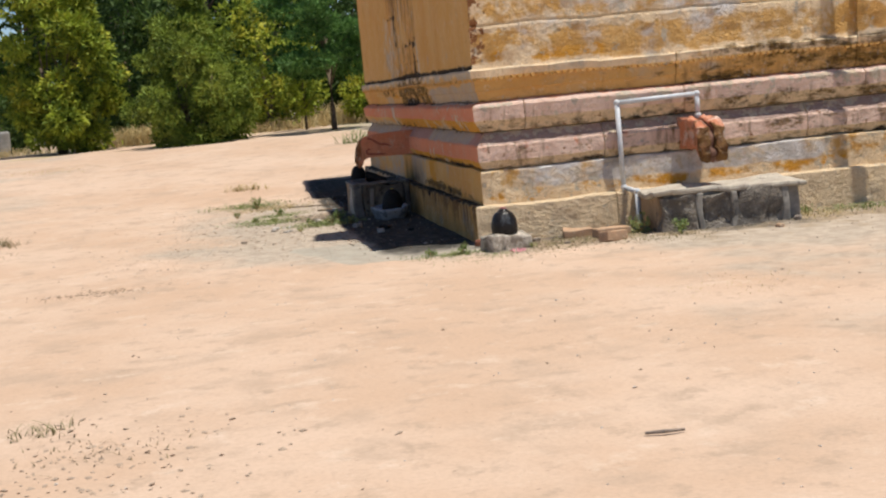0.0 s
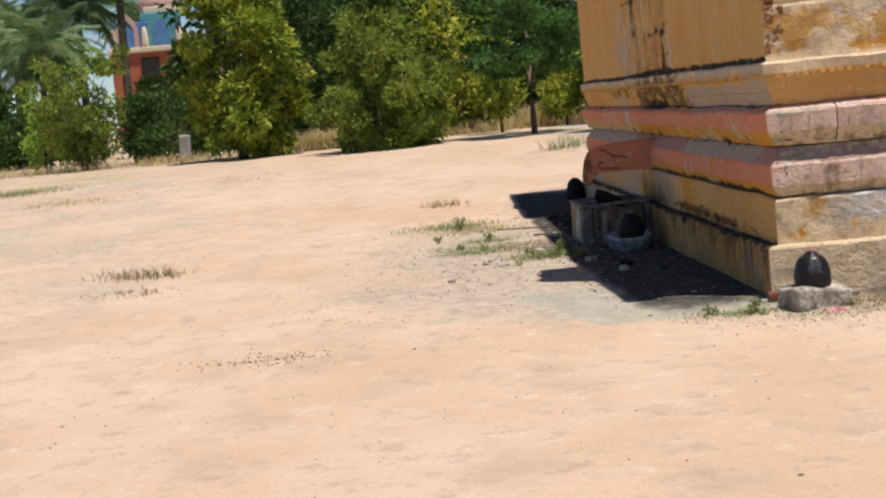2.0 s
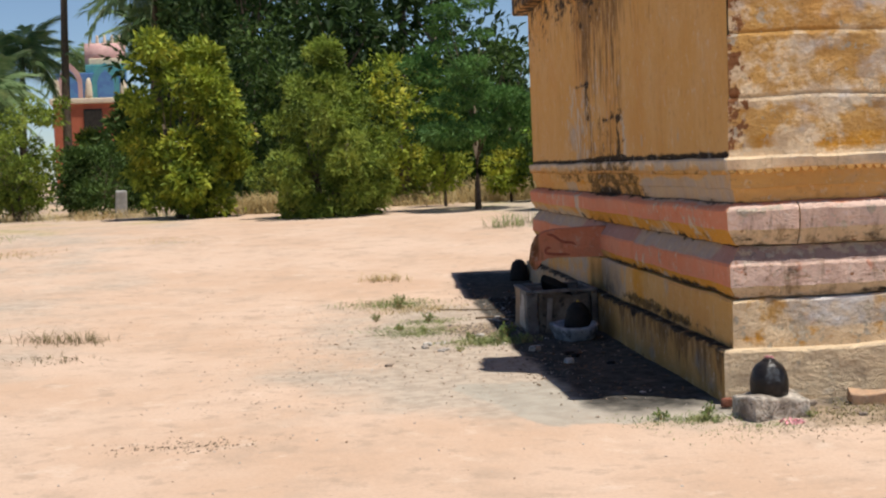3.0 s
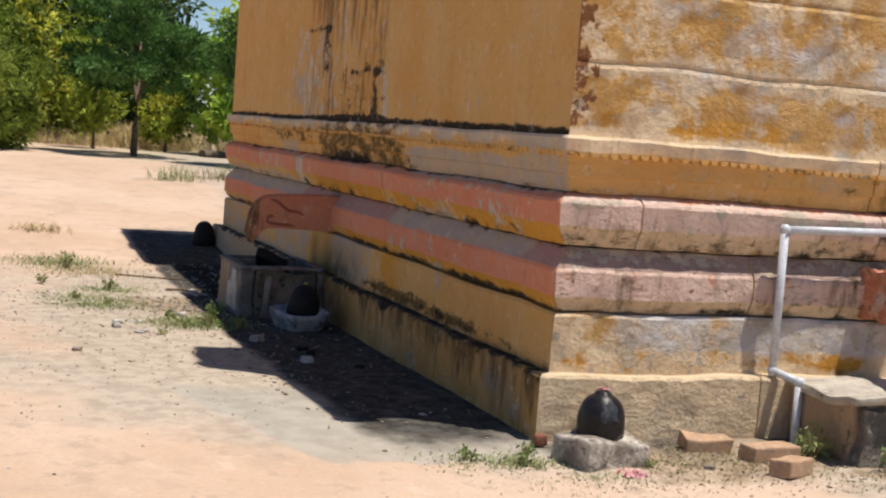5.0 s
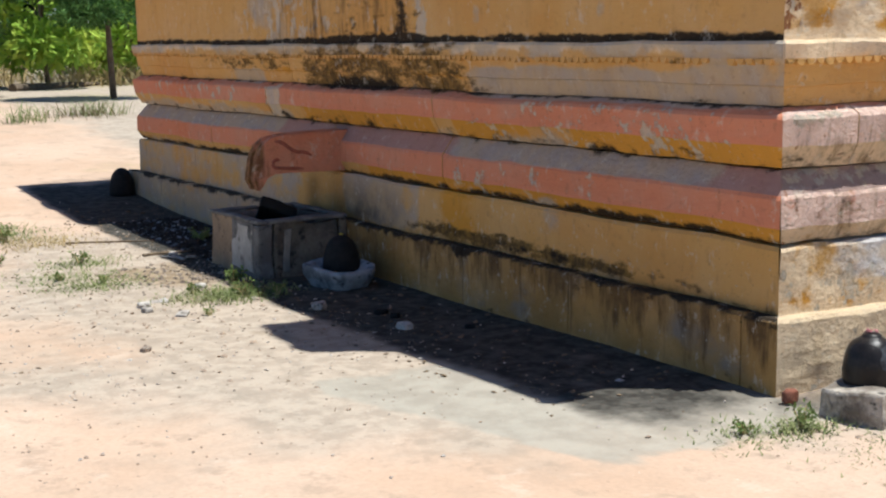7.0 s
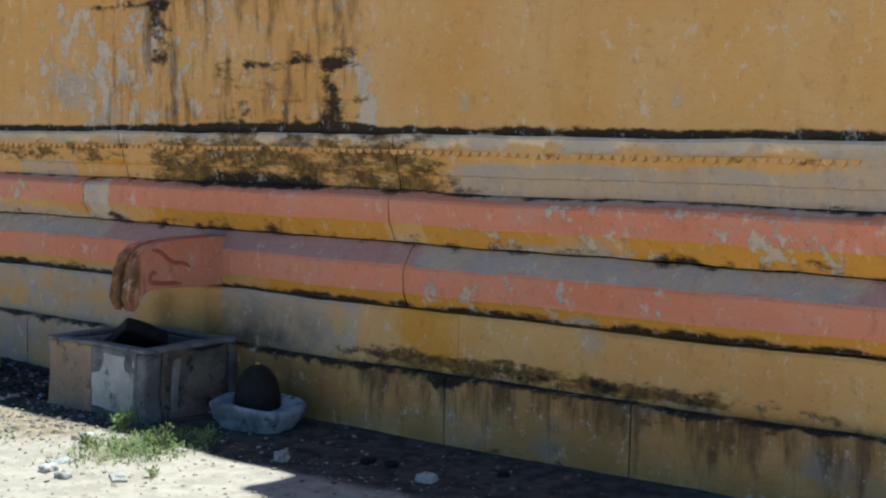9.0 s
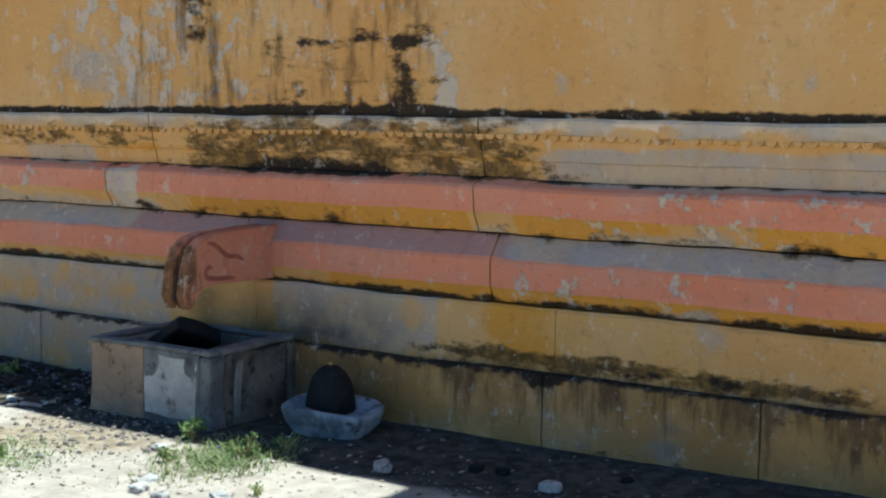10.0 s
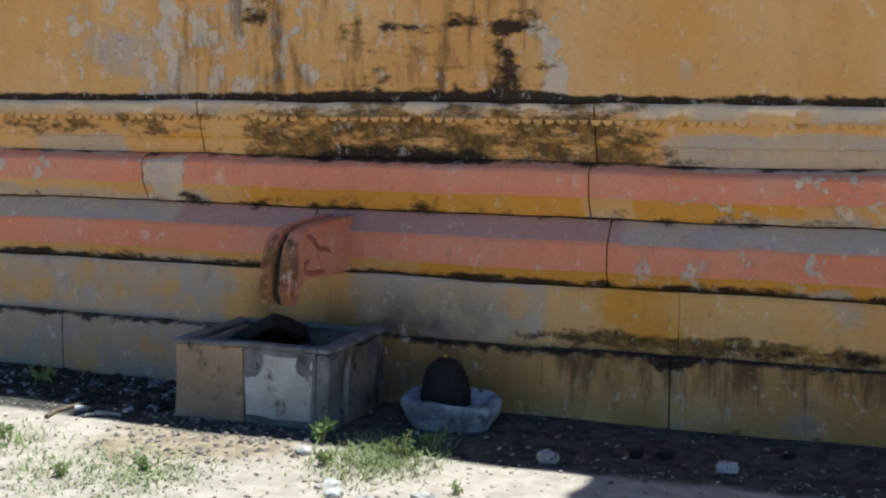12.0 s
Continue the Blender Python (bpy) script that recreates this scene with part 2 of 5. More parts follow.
MUD = rough_mat("black_silt", (0.02, 0.018, 0.015), (0.04, 0.033, 0.027), scale=10)
BRICK = rough_mat("orange_brown_brick", (0.48, 0.30, 0.18), (0.38, 0.25, 0.16), (0.52, 0.43, 0.32), scale=18, relief=0.5, depth=0.006)
ROCK = rough_mat("field_stone", (0.30, 0.24, 0.19), (0.22, 0.18, 0.15), (0.12, 0.10, 0.08), scale=9, relief=0.9, depth=0.02)
PEBBLE = rough_mat("pale_pebble", (0.52, 0.46, 0.40), (0.38, 0.31, 0.25), scale=12)
TWIG = rough_mat("dry_twig", (0.13, 0.09, 0.06), (0.22, 0.16, 0.10), scale=20)
PIPE = rough_mat("galvanised_pipe", (0.62, 0.64, 0.66), (0.52, 0.54, 0.57), scale=15, rough=0.45, relief=0.1, depth=0.002, spec=0.5)
RED_DIRT = rough_mat("red_brown_daub", (0.28, 0.10, 0.06), (0.18, 0.08, 0.05), scale=20)
FLOWER = rough_mat("pink_petals", (0.75, 0.30, 0.32), (0.80, 0.45, 0.45), scale=30)
GREY_POST = rough_mat("weathered_grey_stone", (0.36, 0.35, 0.33), (0.28, 0.27, 0.25), scale=8)
WHITE_WALL = rough_mat("white_limewash", (0.80, 0.79, 0.76), (0.70, 0.69, 0.66), scale=2)
RED_WALL = rough_mat("brick_red_paint", (0.45, 0.13, 0.07), (0.38, 0.11, 0.06), scale=3)
CREAM = rough_mat("cream_paint", (0.75, 0.66, 0.48), (0.70, 0.55, 0.42), scale=3)
ROSE_PAINT = rough_mat("dusty_pink_paint", (0.62, 0.40, 0.36), (0.55, 0.32, 0.30), scale=3)
TEAL = rough_mat("teal_paint", (0.12, 0.40, 0.38), (0.10, 0.30, 0.36), scale=3)
BLUE = rough_mat("blue_paint", (0.10, 0.20, 0.45), (0.12, 0.28, 0.50), scale=3)


# ---- helpers of this scene ----
def part(name, bm, material, parent=None, label=""):
    """One mesh object out of a bmesh, under a thing or a part."""
    me = bpy.data.meshes.new(name)
    bm.to_mesh(me)
    bm.free()
    for m in material if isinstance(material, (list, tuple)) else [material]:
        me.materials.append(m)
    ob = new(name, me)
    if parent:
        ob.parent = parent
    if label:
        ob["label"] = label
    return ob


def raw(name, verts, faces, material, parent=None, smooth=False):
    me = bpy.data.meshes.new(name)
    me.from_pydata([tuple(v) for v in verts], [], [tuple(f) for f in faces])
    me.materials.append(material)
    if smooth:
        me.polygons.foreach_set("use_smooth", [True] * len(me.polygons))
    ob = new(name, me)
    if parent:
        ob.parent = parent
    return ob


def thing(name, label, category, loc=(0, 0, 0), rz=0, group="", kind=""):
    ob = new(name)
    ob.matrix_world = pose(*loc, 0, 0, rz)
    return tagged(ob, label, category, group, kind)


def box(lo, hi, bevel=0.01, cuts=0, wobble=0.0, seed=0.0):
    """A bevelled, slightly uneven block between two corners."""
    bm = bmesh.new()
    bmesh.ops.create_cube(bm, size=1.0)
    for v in bm.verts:
        for i in range(3):
            v.co[i] = lo[i] if v.co[i] < 0 else hi[i]
    if bevel:
        bmesh.ops.bevel(bm, geom=bm.edges[:], offset=bevel, segments=2, affect="EDGES", profile=0.6)
    if cuts:
        bmesh.ops.subdivide_edges(bm, edges=bm.edges[:], cuts=cuts, use_grid_fill=True)
    if wobble:
        for v in bm.verts:
            v.co += noise.noise_vector(v.co * 5 + Vector((seed, seed * 1.7, 0))) * wobble
    return bm


def tube(points, radii, sides=8):
    """A round tapered limb through points."""
    verts, faces = [], []
    pts = [Vector(p) for p in points]
    for i, p in enumerate(pts):
        d = (pts[min(i + 1, len(pts) - 1)] - pts[max(i - 1, 0)]).normalized()
        q = d.to_track_quat("Z", "Y")
        for k in range(sides):
            a = 2 * math.pi * k / sides
            verts.append(p + q @ Vector((math.cos(a) * radii[i], math.sin(a) * radii[i], 0)))
    for i in range(len(pts) - 1):
        for k in range(sides):
            a, b = i * sides + k, i * sides + (k + 1) % sides
            faces.append((a, b, b + sides, a + sides))
    faces.append(tuple(range(sides - 1, -1, -1)))
    faces.append(tuple(range((len(pts) - 1) * sides, len(pts) * sides)))
    return verts, faces


def joined(pieces):
    verts, faces = [], []
    for v, f in pieces:
        o = len(verts)
        verts += v
        faces += [tuple(i + o for i in q) for q in f]
    return verts, faces


def smooth(ob):
    ob.data.polygons.foreach_set("use_smooth", [True] * len(ob.data.polygons))
    return ob


def ramp(a, b, v):
    t = min(1.0, max(0.0, (v - a) / (b - a)))
    return t * t * (3 - 2 * t)


def inside(v, a, b, soft):
    return ramp(a - soft, a + soft, v) * (1 - ramp(b - soft, b + soft, v))


# ---- ground ----
def ground_z(x, y):
    rise = 0.61 * ramp(4.5, 18.0, y) + 0.10 * ramp(-3.5, -7.0, x) * (1 - ramp(8, 16, y))
    lump = 0.025 * noise.noise(Vector((x * 0.5, y * 0.5, 3))) + 0.008 * noise.noise(Vector((x * 1.9, y * 1.9, 7))) + 0.003 * noise.noise(Vector((x * 6, y * 6, 1)))
    return 0.03 + rise + lump * (1 - ramp(40, 120, abs(y)))


def axis_lines(lo, hi, step, far):
    mid = list(np.arange(lo, hi + 1e-6, step))
    out, s, v = [], step, hi
    while v < far:
        s *= 1.28
        v += s
        out.append(v)
    back, s, v = [], step, lo
    while v > -far:
        s *= 1.28
        v -= s
        back.append(v)
    return back[::-1] + mid + out


def build_ground():
    xs, ys = axis_lines(-8.5, 4.5, 0.11, 2500), axis_lines(-11, 11, 0.11, 2500)
    verts = [(x, y, ground_z(x, y)) for y in ys for x in xs]
    w = len(xs)
    faces = [(j * w + i, j * w + i + 1, (j + 1) * w + i + 1, (j + 1) * w + i) for j in range(len(ys) - 1) for i in range(w - 1)]
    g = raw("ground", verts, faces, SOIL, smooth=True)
    tagged(g, "pale sandy soil with bare trodden patches and thin weeds", "ground", kind="structure")
    g.data.attributes.new("grey", "FLOAT", "POINT").data.foreach_set("value", [0.55 * ramp(-1.5, 2.5, x) * ramp(-9, -4, y) + 0.5 * ramp(-3, -0.8, y) * ramp(0.2, 1.8, x) + 0.75 * ramp(-4.2, -1.6, x) * inside(y, 0.3, 7.0, 1.2) + 0.3 * inside(x, -1.8, -0.4, 0.3) * inside(y, 2.2, 5.6, 0.6) + 0.35 * inside(x, -1.8, 0.3, 0.5) * inside(y, -0.9, 2.4, 0.5) + 0.5 * ramp(-3.2, -5.5, x) for x, y, z in verts])
    g.data.attributes.new("apron", "FLOAT", "POINT").data.foreach_set("value", [0.78 * inside(x + 0.25 * y, -1.25, 0.05, 0.18) * inside(y, -0.42, 1.35, 0.25) for x, y, z in verts])
    g.data.attributes.new("dirt", "FLOAT", "POINT").data.foreach_set("value", [0.62 * inside(y, -0.85, 0.2, 0.3) * ramp(-0.15, 0.5, x) + 0.40 * inside(y, -1.7, -0.8, 0.4) * ramp(0.6, 1.6, x) + 0.55 * inside(x, -1.35, -0.75, 0.18) * inside(y, 3.9, 4.75, 0.25) + 0.27 * inside(x, -2.6, -0.6, 0.4) * inside(y, 1.9, 5.9, 0.6) for x, y, z in verts])
    # strip inside the flank's shadow, where the soil colour deepens the shade
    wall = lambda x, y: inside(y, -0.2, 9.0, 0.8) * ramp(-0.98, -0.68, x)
    g.data.attributes.new("damp_shade", "FLOAT", "POINT").data.foreach_set("value", [min(1, (0.8 + 0.3 * ramp(1.2, 3.0, y)) * wall(x, y) + 0.12 * inside(y, 2.6, 5.2, 0.5) * inside(x, -1.45, -0.5, 0.35) + 0.5 * inside(y, -1.0, -0.5, 0.2) * inside(x, 1.7, 2.7, 0.3)) for x, y, z in verts])
    g.data.attributes.new("dry", "FLOAT", "POINT").data.foreach_set("value", [0.42 * ramp(15.5, 19, y + 0.25 * abs(x + 1)) * (1 if y < 200 else 0.9) + 0.3 * inside(y, 8.5, 11, 1.5) * ramp(-2.5, 0, x) for x, y, z in verts])
    return g


build_ground()

# ---- temple ----
LONG, DEEP = 8.0, 8.36
WALL_O = 0.10


def marks(face, s, z):
    """grime with painted crease shade, peel, fresh, chip, rugged, wash, drip, faded, soot and mould of the masonry at s
    metres along a face and z.
    """
    grime_shade = peel = fresh = chip = rug = wash = drip = faded = soot = mould = 0.0
    # narrow black lines where courses meet paint the overhang's shade beside real grime
    if face == "W":
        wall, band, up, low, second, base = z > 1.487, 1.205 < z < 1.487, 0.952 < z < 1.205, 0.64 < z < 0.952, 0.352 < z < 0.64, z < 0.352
        if wall:
            grime_shade = 1.0 * (1 - ramp(1.50, 1.535, z)) + 0.30 * (1 - ramp(1.53, 1.68, z)) * inside(s, 2.9, 4.3, 0.3)
            grime_shade += 0.50 * inside(s, 3.25, 3.36, 0.05) * (1 - ramp(1.85, 1.92, z)) + 0.62 * inside(s, 3.10, 3.95, 0.05) * inside(z, 1.84, 1.89, 0.03)
            grime_shade += 0.50 * inside(s, 4.54, 4.70, 0.06) * inside(z, 1.82, 2.25, 0.05) + 0.52 * inside(s, 4.5, 5.25, 0.06) * inside(z, 2.17, 2.22, 0.03)
            grime_shade += 0.16 * inside(s, 2.95, 4.3, 0.2) + 0.5 * inside(s, 4.0, 8.3, 0.5) * ramp(2.3, 3.2, z) + 0.12 * inside(s, 4.3, 5.2, 0.3) * ramp(1.8, 2.1, z)
            grime_shade += 0.4 * inside(s, 4.9, 5.05, 0.05) * inside(z, 1.80, 1.86, 0.03) + 0.4 * inside(s, 5.4, 6.3, 0.05) * inside(z, 1.81, 1.84, 0.02)
            peel = 0.14 + 0.20 * inside(s, 2.95, 4.25, 0.12) + 0.36 * inside(s, 4.2, 5.8, 0.3) * (1 - ramp(2.1, 2.6, z)) - 0.12 * ramp(2.2, 2.6, z)
            peel += 0.45 * inside(s, 3.0, 3.13, 0.05) * (1 - ramp(1.75, 1.82, z))
            drip = 0.12 + 0.36 * inside(s, 3.0, 5.2, 0.3) + 0.25 * ramp(2.0, 2.9, z) + 0.15 * inside(s, 4.45, 4.8, 0.08) * ramp(1.75, 1.9, z)
            wash = 0.06 + 0.14 * inside(s, 2.95, 5.8, 0.3) + 0.36 * inside(s - 1.6 * (z - 1.6), 4.85, 5.45, 0.15) * (1 - ramp(1.75, 1.95, z))
            wash += 0.55 * max(inside(s, 2.40, 2.50, 0.05) * inside(z, 1.58, 1.72, 0.05), inside(s, 2.03, 2.14, 0.05) * inside(z, 1.57, 1.73, 0.05), inside(s, 1.30, 1.36, 0.04) * inside(z, 1.60, 1.72, 0.05))
        elif band:
            grime_shade = 0.22 * inside(s, 2.55, 4.7, 0.3) * inside(z, 1.22, 1.42, 0.03) + 0.7 * inside(s, 3.4, 4.3, 0.1) * (1 - ramp(1.235, 1.26, z)) + 0.6 * (1 - ramp(1.212, 1.22, z))
            grime_shade += 0.16 * inside(s, 5.3, 7.2, 0.3) * inside(z, 1.30, 1.41, 0.03)
            drip = 0.15
            wash = 0.25 + 0.75 * inside(s, 0.55, 2.50, 0.15) * (1 - ramp(1.33, 1.37, z)) + 0.35 * ramp(1.38, 1.43, z) + 0.6 * inside(s, 5.4, 5.95, 0.1) * (1 - ramp(1.29, 1.33, z)) + 0.4 * (1 - ramp(0.4, 0.7, s))
            peel = 0.12 + 0.28 * ramp(1.40, 1.44, z)
            fresh = 0.45 * inside(z, 1.22, 1.34, 0.03) * (inside(s, 0.4, 0.85, 0.15) + inside(s, 2.55, 3.2, 0.15) + inside(s, 4.5, 5.3, 0.2))
        elif up:
            grime_shade = 0.7 * (1 - ramp(0.955, 0.975, z)) + 0.12 * inside(s, 3.6, 5, 0.4)
            peel = 0.20 + 0.20 * inside(s, 0.3, 2.5, 0.25) + 0.60 * inside(s, 5.03, 5.28, 0.03) + 0.18 * ramp(5.5, 6.0, s)
            fresh = 0.6 * (1 - ramp(1.06, 1.08, z)) * (inside(s, 2.90, 4.70, 0.05) + inside(s, 1.9, 2.70, 0.08) + inside(s, 0.0, 1.6, 0.2))
            wash = 0.15 + 0.6 * (1 - ramp(1.04, 1.06, z)) * (inside(s, 2.72, 2.92, 0.04) + ramp(4.75, 5.0, s) + inside(s, 1.6, 2.25, 0.1))
            drip = 0.15
        elif low:
            grime_shade = 0.85 * (1 - ramp(0.645, 0.665, z)) + 0.45 * ramp(0.925, 0.945, z)
            wash = 0.12 + 0.8 * ramp(0.84, 0.86, z) * (inside(s, 0.5, 2.75, 0.2) + ramp(5.0, 5.2, s)) + 0.5 * (1 - ramp(0.70, 0.72, z)) * (ramp(4.3, 4.6, s) + inside(s, 3.1, 3.4, 0.06) + inside(s, 1.7, 2.0, 0.08))
            peel = 0.22 + 0.19 * inside(s, 1.2, 2.7, 0.25) * (1 - ramp(0.84, 0.86, z)) + 0.2 * ramp(5, 5.6, s) * ramp(0.80, 0.86, z)
            fresh = 0.6 * (1 - ramp(0.72, 0.74, z)) * (1 - ramp(3.6, 3.9, s))
            drip = 0.1
        elif second:
            grime_shade = 0.62 * (1 - ramp(0.37, 0.45, z)) * (0.45 + 0.75 * inside(s, 0.4, 3.1, 0.3)) + 0.85 * (1 - ramp(0.350, 0.368, z)) 
            wash = 0.26 + 0.45 * inside(s, 3.05, 4.1, 0.08) + 0.3 * ramp(4.6, 5.0, s) - 0.4 * inside(s, 2.1, 3.0, 0.2)
            fresh = 0.42 * inside(s, 2.15, 2.95, 0.22)
            peel, drip = 0.12, 0.16
        else:
            grime_shade = 0.75 * ramp(0.318, 0.345, z) + 0.30 * (1 - ramp(0.03, 0.13, z)) + 0.35 * inside(s, 2.4, 2.56, 0.05) * ramp(0.15, 0.3, z)
            drip = 0.32 + 0.36 * ramp(0.08, 0.33, z) * (1 - ramp(3.0, 3.4, s)) - 0.2 * ramp(4.5, 5.0, s)
            wash, peel = 0.35 + 0.3 * ramp(4.5, 5.0, s), 0.06
        rug = 0.10
    else:
        rug, faded, wash, drip = 0.9, 0.62, 0.12, 0.12
        if z > 1.487:
            chip = 0.66 * inside(s, -0.1, 0.24, 0.06) - 0.1 * ramp(2.0, 2.6, z)
            fresh = 0.36 * inside(s, 0.12, 1.3, 0.2) * inside(z, 1.5, 1.66, 0.05) + 0.09
            mould = 0.08
            faded, peel = 0.42 + 0.35 * inside(z, 1.80, 1.86, 0.02), 0.36
            wash = 0.26 + 0.20 * inside(s, 0.35, 2.6, 0.3) * inside(z, 1.62, 2.2, 0.1)
            grime_shade = 0.45 * (1 - ramp(1.49, 1.52, z))
        elif z > 1.205:
            faded = 0.20 + 0.6 * ramp(1.39, 1.42, z)
            mould = 0.22 + 0.28 * ramp(1.4, 2.4, s)
            wash, rug, drip = 0.38, 0.3, 0.25 + 0.25 * ramp(1.0, 2.6, s)
            grime_shade = 0.45 * (1 - ramp(1.22, 1.26, z)) + 0.25 * ramp(1.8, 2.8, s) * inside(z, 1.24, 1.4, 0.03)
            peel = 0.15
        elif z > 0.64:
            # crest: top edges painted paler, for bare cement and the sun they catch
            crest = ramp(1.12, 1.15, z) if z > 0.952 else ramp(0.875, 0.90, z)
            rug, faded, peel, chip = 0.75, 0.74 + 0.26 * crest, 0.30 + 0.25 * crest, 0.34 - 0.2 * crest
            mould = 0.30 - 0.25 * crest + 0.15 * ramp(1.5, 2.6, s)
            grime_shade = 0.4 * (1 - ramp(0.655, 0.68, z)) + 0.4 * inside(z, 0.95, 0.97, 0.01) + 0.12
            drip = 0.42 - 0.2 * crest
        elif z > 0.352:
            rug, faded, peel, wash = 0.9, 0.55, 0.40, 0.62 * inside(s, 0.35, 3.2, 0.2) * ramp(0.40, 0.47, z)
            fresh = 0.62 * (1 - ramp(0.40, 0.47, z)) + 0.26
            grime_shade = 0.45 * (1 - ramp(0.355, 0.40, z)) * (0.3 + 0.7 * ramp(0.9, 1.2, s))
        else:
            faded, drip, wash, peel = 0.80, 0.10, 0.16, 0.30
            grime_shade = 0.15 * (1 - ramp(0.0, 0.1, z))
    if face == "W":
        if wall:
            mould = 0.36 * inside(s, 2.95, 4.3, 0.2) * (1 - ramp(1.85, 2.05, z)) + 0.2 * ramp(2.0, 2.6, z) * ramp(3, 4, s)
        elif band:
            mould = 0.16 + 0.50 * inside(s, 2.55, 4.75, 0.25) + 0.40 * inside(s, 5.0, 6.4, 0.3) * inside(z, 1.30, 1.42, 0.03) - 0.2 * ramp(1.42, 1.45, z)
            faded = 0.7 * ramp(1.40, 1.43, z)
        elif up:
            mould = 0.12 + 0.22 * inside(s, 1.6, 2.4, 0.2) * (1 - ramp(1.04, 1.06, z))
        elif second:
            mould = 0.85 * (1 - ramp(0.38, 0.47, z)) * inside(s, 1.0, 3.2, 0.3) + 0.10
        elif base:
            mould = 0.16 + 0.14 * inside(s, 1.0, 2.8, 0.3) * ramp(0.1, 0.3, z)
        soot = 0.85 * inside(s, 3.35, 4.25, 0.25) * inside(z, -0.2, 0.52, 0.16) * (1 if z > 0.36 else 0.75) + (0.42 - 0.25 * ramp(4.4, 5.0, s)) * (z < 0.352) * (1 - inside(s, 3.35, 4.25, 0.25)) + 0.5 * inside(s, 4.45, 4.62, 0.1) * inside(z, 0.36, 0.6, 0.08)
    return grime_shade, min(peel, 0.85), fresh, chip, rug, wash, drip, faded, soot, mould


def course(name, face, profile, a, b, parent, mitre_a=False, mitre_b=False, step=0.045, rough=0.004, end=DEEP):
    """A block of one masonry course: profile rows (inset, z, material) swept along a face from a to b."""
    prof, mats = [], []
    for (o1, z1, m1), (o2, z2, _) in zip(profile, profile[1:]):
        k = max(1, int(math.hypot(o2 - o1, z2 - z1) / 0.06))
        for i in range(k):
            prof.append((o1 + (o2 - o1) * i / k, z1 + (z2 - z1) * i / k))
            mats.append(m1)
    prof.append(profile[-1][:2])
    n = max(2, int((b - a) / step))
    verts, faces, fm, vals = [], [], [], []
    gap = 0.0015 if name == "second_stone" else 0.004
    for i in range(n + 1):
        u = i / n
        for o, z in prof:
            lo = o if mitre_a else a + gap
            hi = end - o if mitre_b else b - gap
            s = lo + (hi - lo) * u
            p = Vector((o, s, z)) if face == "W" else Vector((s, o, z))
            edge = min(s - lo, hi - s)
            w = rough * noise.noise(p * 3.1) + rough * 0.8 * noise.noise(p * 9.0)
            wear = (0.002 if name == "second_stone" else 0.006) * max(0, 1 - edge / 0.03) if not (mitre_a and u == 0) and not (mitre_b and u == 1) else 0
            if o < 0.2:
                q = o + w + wear
            else:
                q = o
            sag = 0.013 * noise.noise(Vector((s * 1.1, z * 1.8, 4 if face == "W" else 9))) + 0.005 * noise.noise(Vector((s * 4.5, z * 3, 2)))
            sag *= ramp(0.1, 0.6, min(s, end - s))
            h = z + sag + (w * 0.5 if o < 0.2 else 0)
            verts.append((q, s, h) if face == "W" else (s, q, h))
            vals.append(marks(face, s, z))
    m = len(prof)
    for i in range(n):
        for j in range(m - 1):
            f = (i * m + j, i * m + j + 1, (i + 1) * m + j + 1, (i + 1) * m + j)
            faces.append(f if face == "S" else f[::-1])
            fm.append(mats[j])
    faces.append(tuple(range(m)) if face == "W" else tuple(range(m - 1, -1, -1)))
    faces.append(tuple(range(n * m + m - 1, n * m - 1, -1)) if face == "W" else tuple(range(n * m, n * m + m)))
    fm += [mats[0], mats[0]]
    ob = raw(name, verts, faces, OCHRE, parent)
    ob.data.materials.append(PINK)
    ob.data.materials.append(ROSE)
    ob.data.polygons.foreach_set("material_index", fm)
    for k, key in enumerate(("grime_shade", "peel", "fresh", "chip", "rugged", "wash", "drip", "faded", "soot", "mould")):
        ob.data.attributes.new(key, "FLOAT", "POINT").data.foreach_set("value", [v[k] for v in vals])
    return ob


# rows of (inset from the base face, height, paint: 0 ochre, 1 salmon, 2 faded rose), from below upwards
BASE = [(0.0, -0.35, 0), (0.0, 0.335, 0), (0.014, 0.350, 0), (0.45, 0.350, 0)]
SECOND = [(0.082, 0.330, 0), (0.080, 0.622, 0), (0.092, 0.638, 0), (0.45, 0.640, 0)]
LOWER_ROLL = [(0.20, 0.636, 0), (0.11, 0.648, 0), (0.072, 0.715, 1), (0.070, 0.835, 1), (0.080, 0.852, 2), (0.15, 0.950, 2), (0.45, 0.958, 0)]
UPPER_ROLL = [(0.20, 0.952, 0), (0.115, 0.962, 0), (0.064, 1.055, 1), (0.055, 1.165, 1), (0.066, 1.180, 1), (0.12, 1.212, 1), (0.45, 1.214, 0)]
CORNICE = [(0.20, 1.208, 0), (0.130, 1.216, 0), (0.112, 1.295, 0), (0.098, 1.300, 0), (0.097, 1.318, 0), (0.088, 1.385, 0), (0.064, 1.412, 0), (0.056, 1.470, 0), (0.066, 1.484, 0), (0.45, 1.487, 0)]

temple = thing("temple", "old stone temple in peeling ochre and salmon lime paint", "temple")
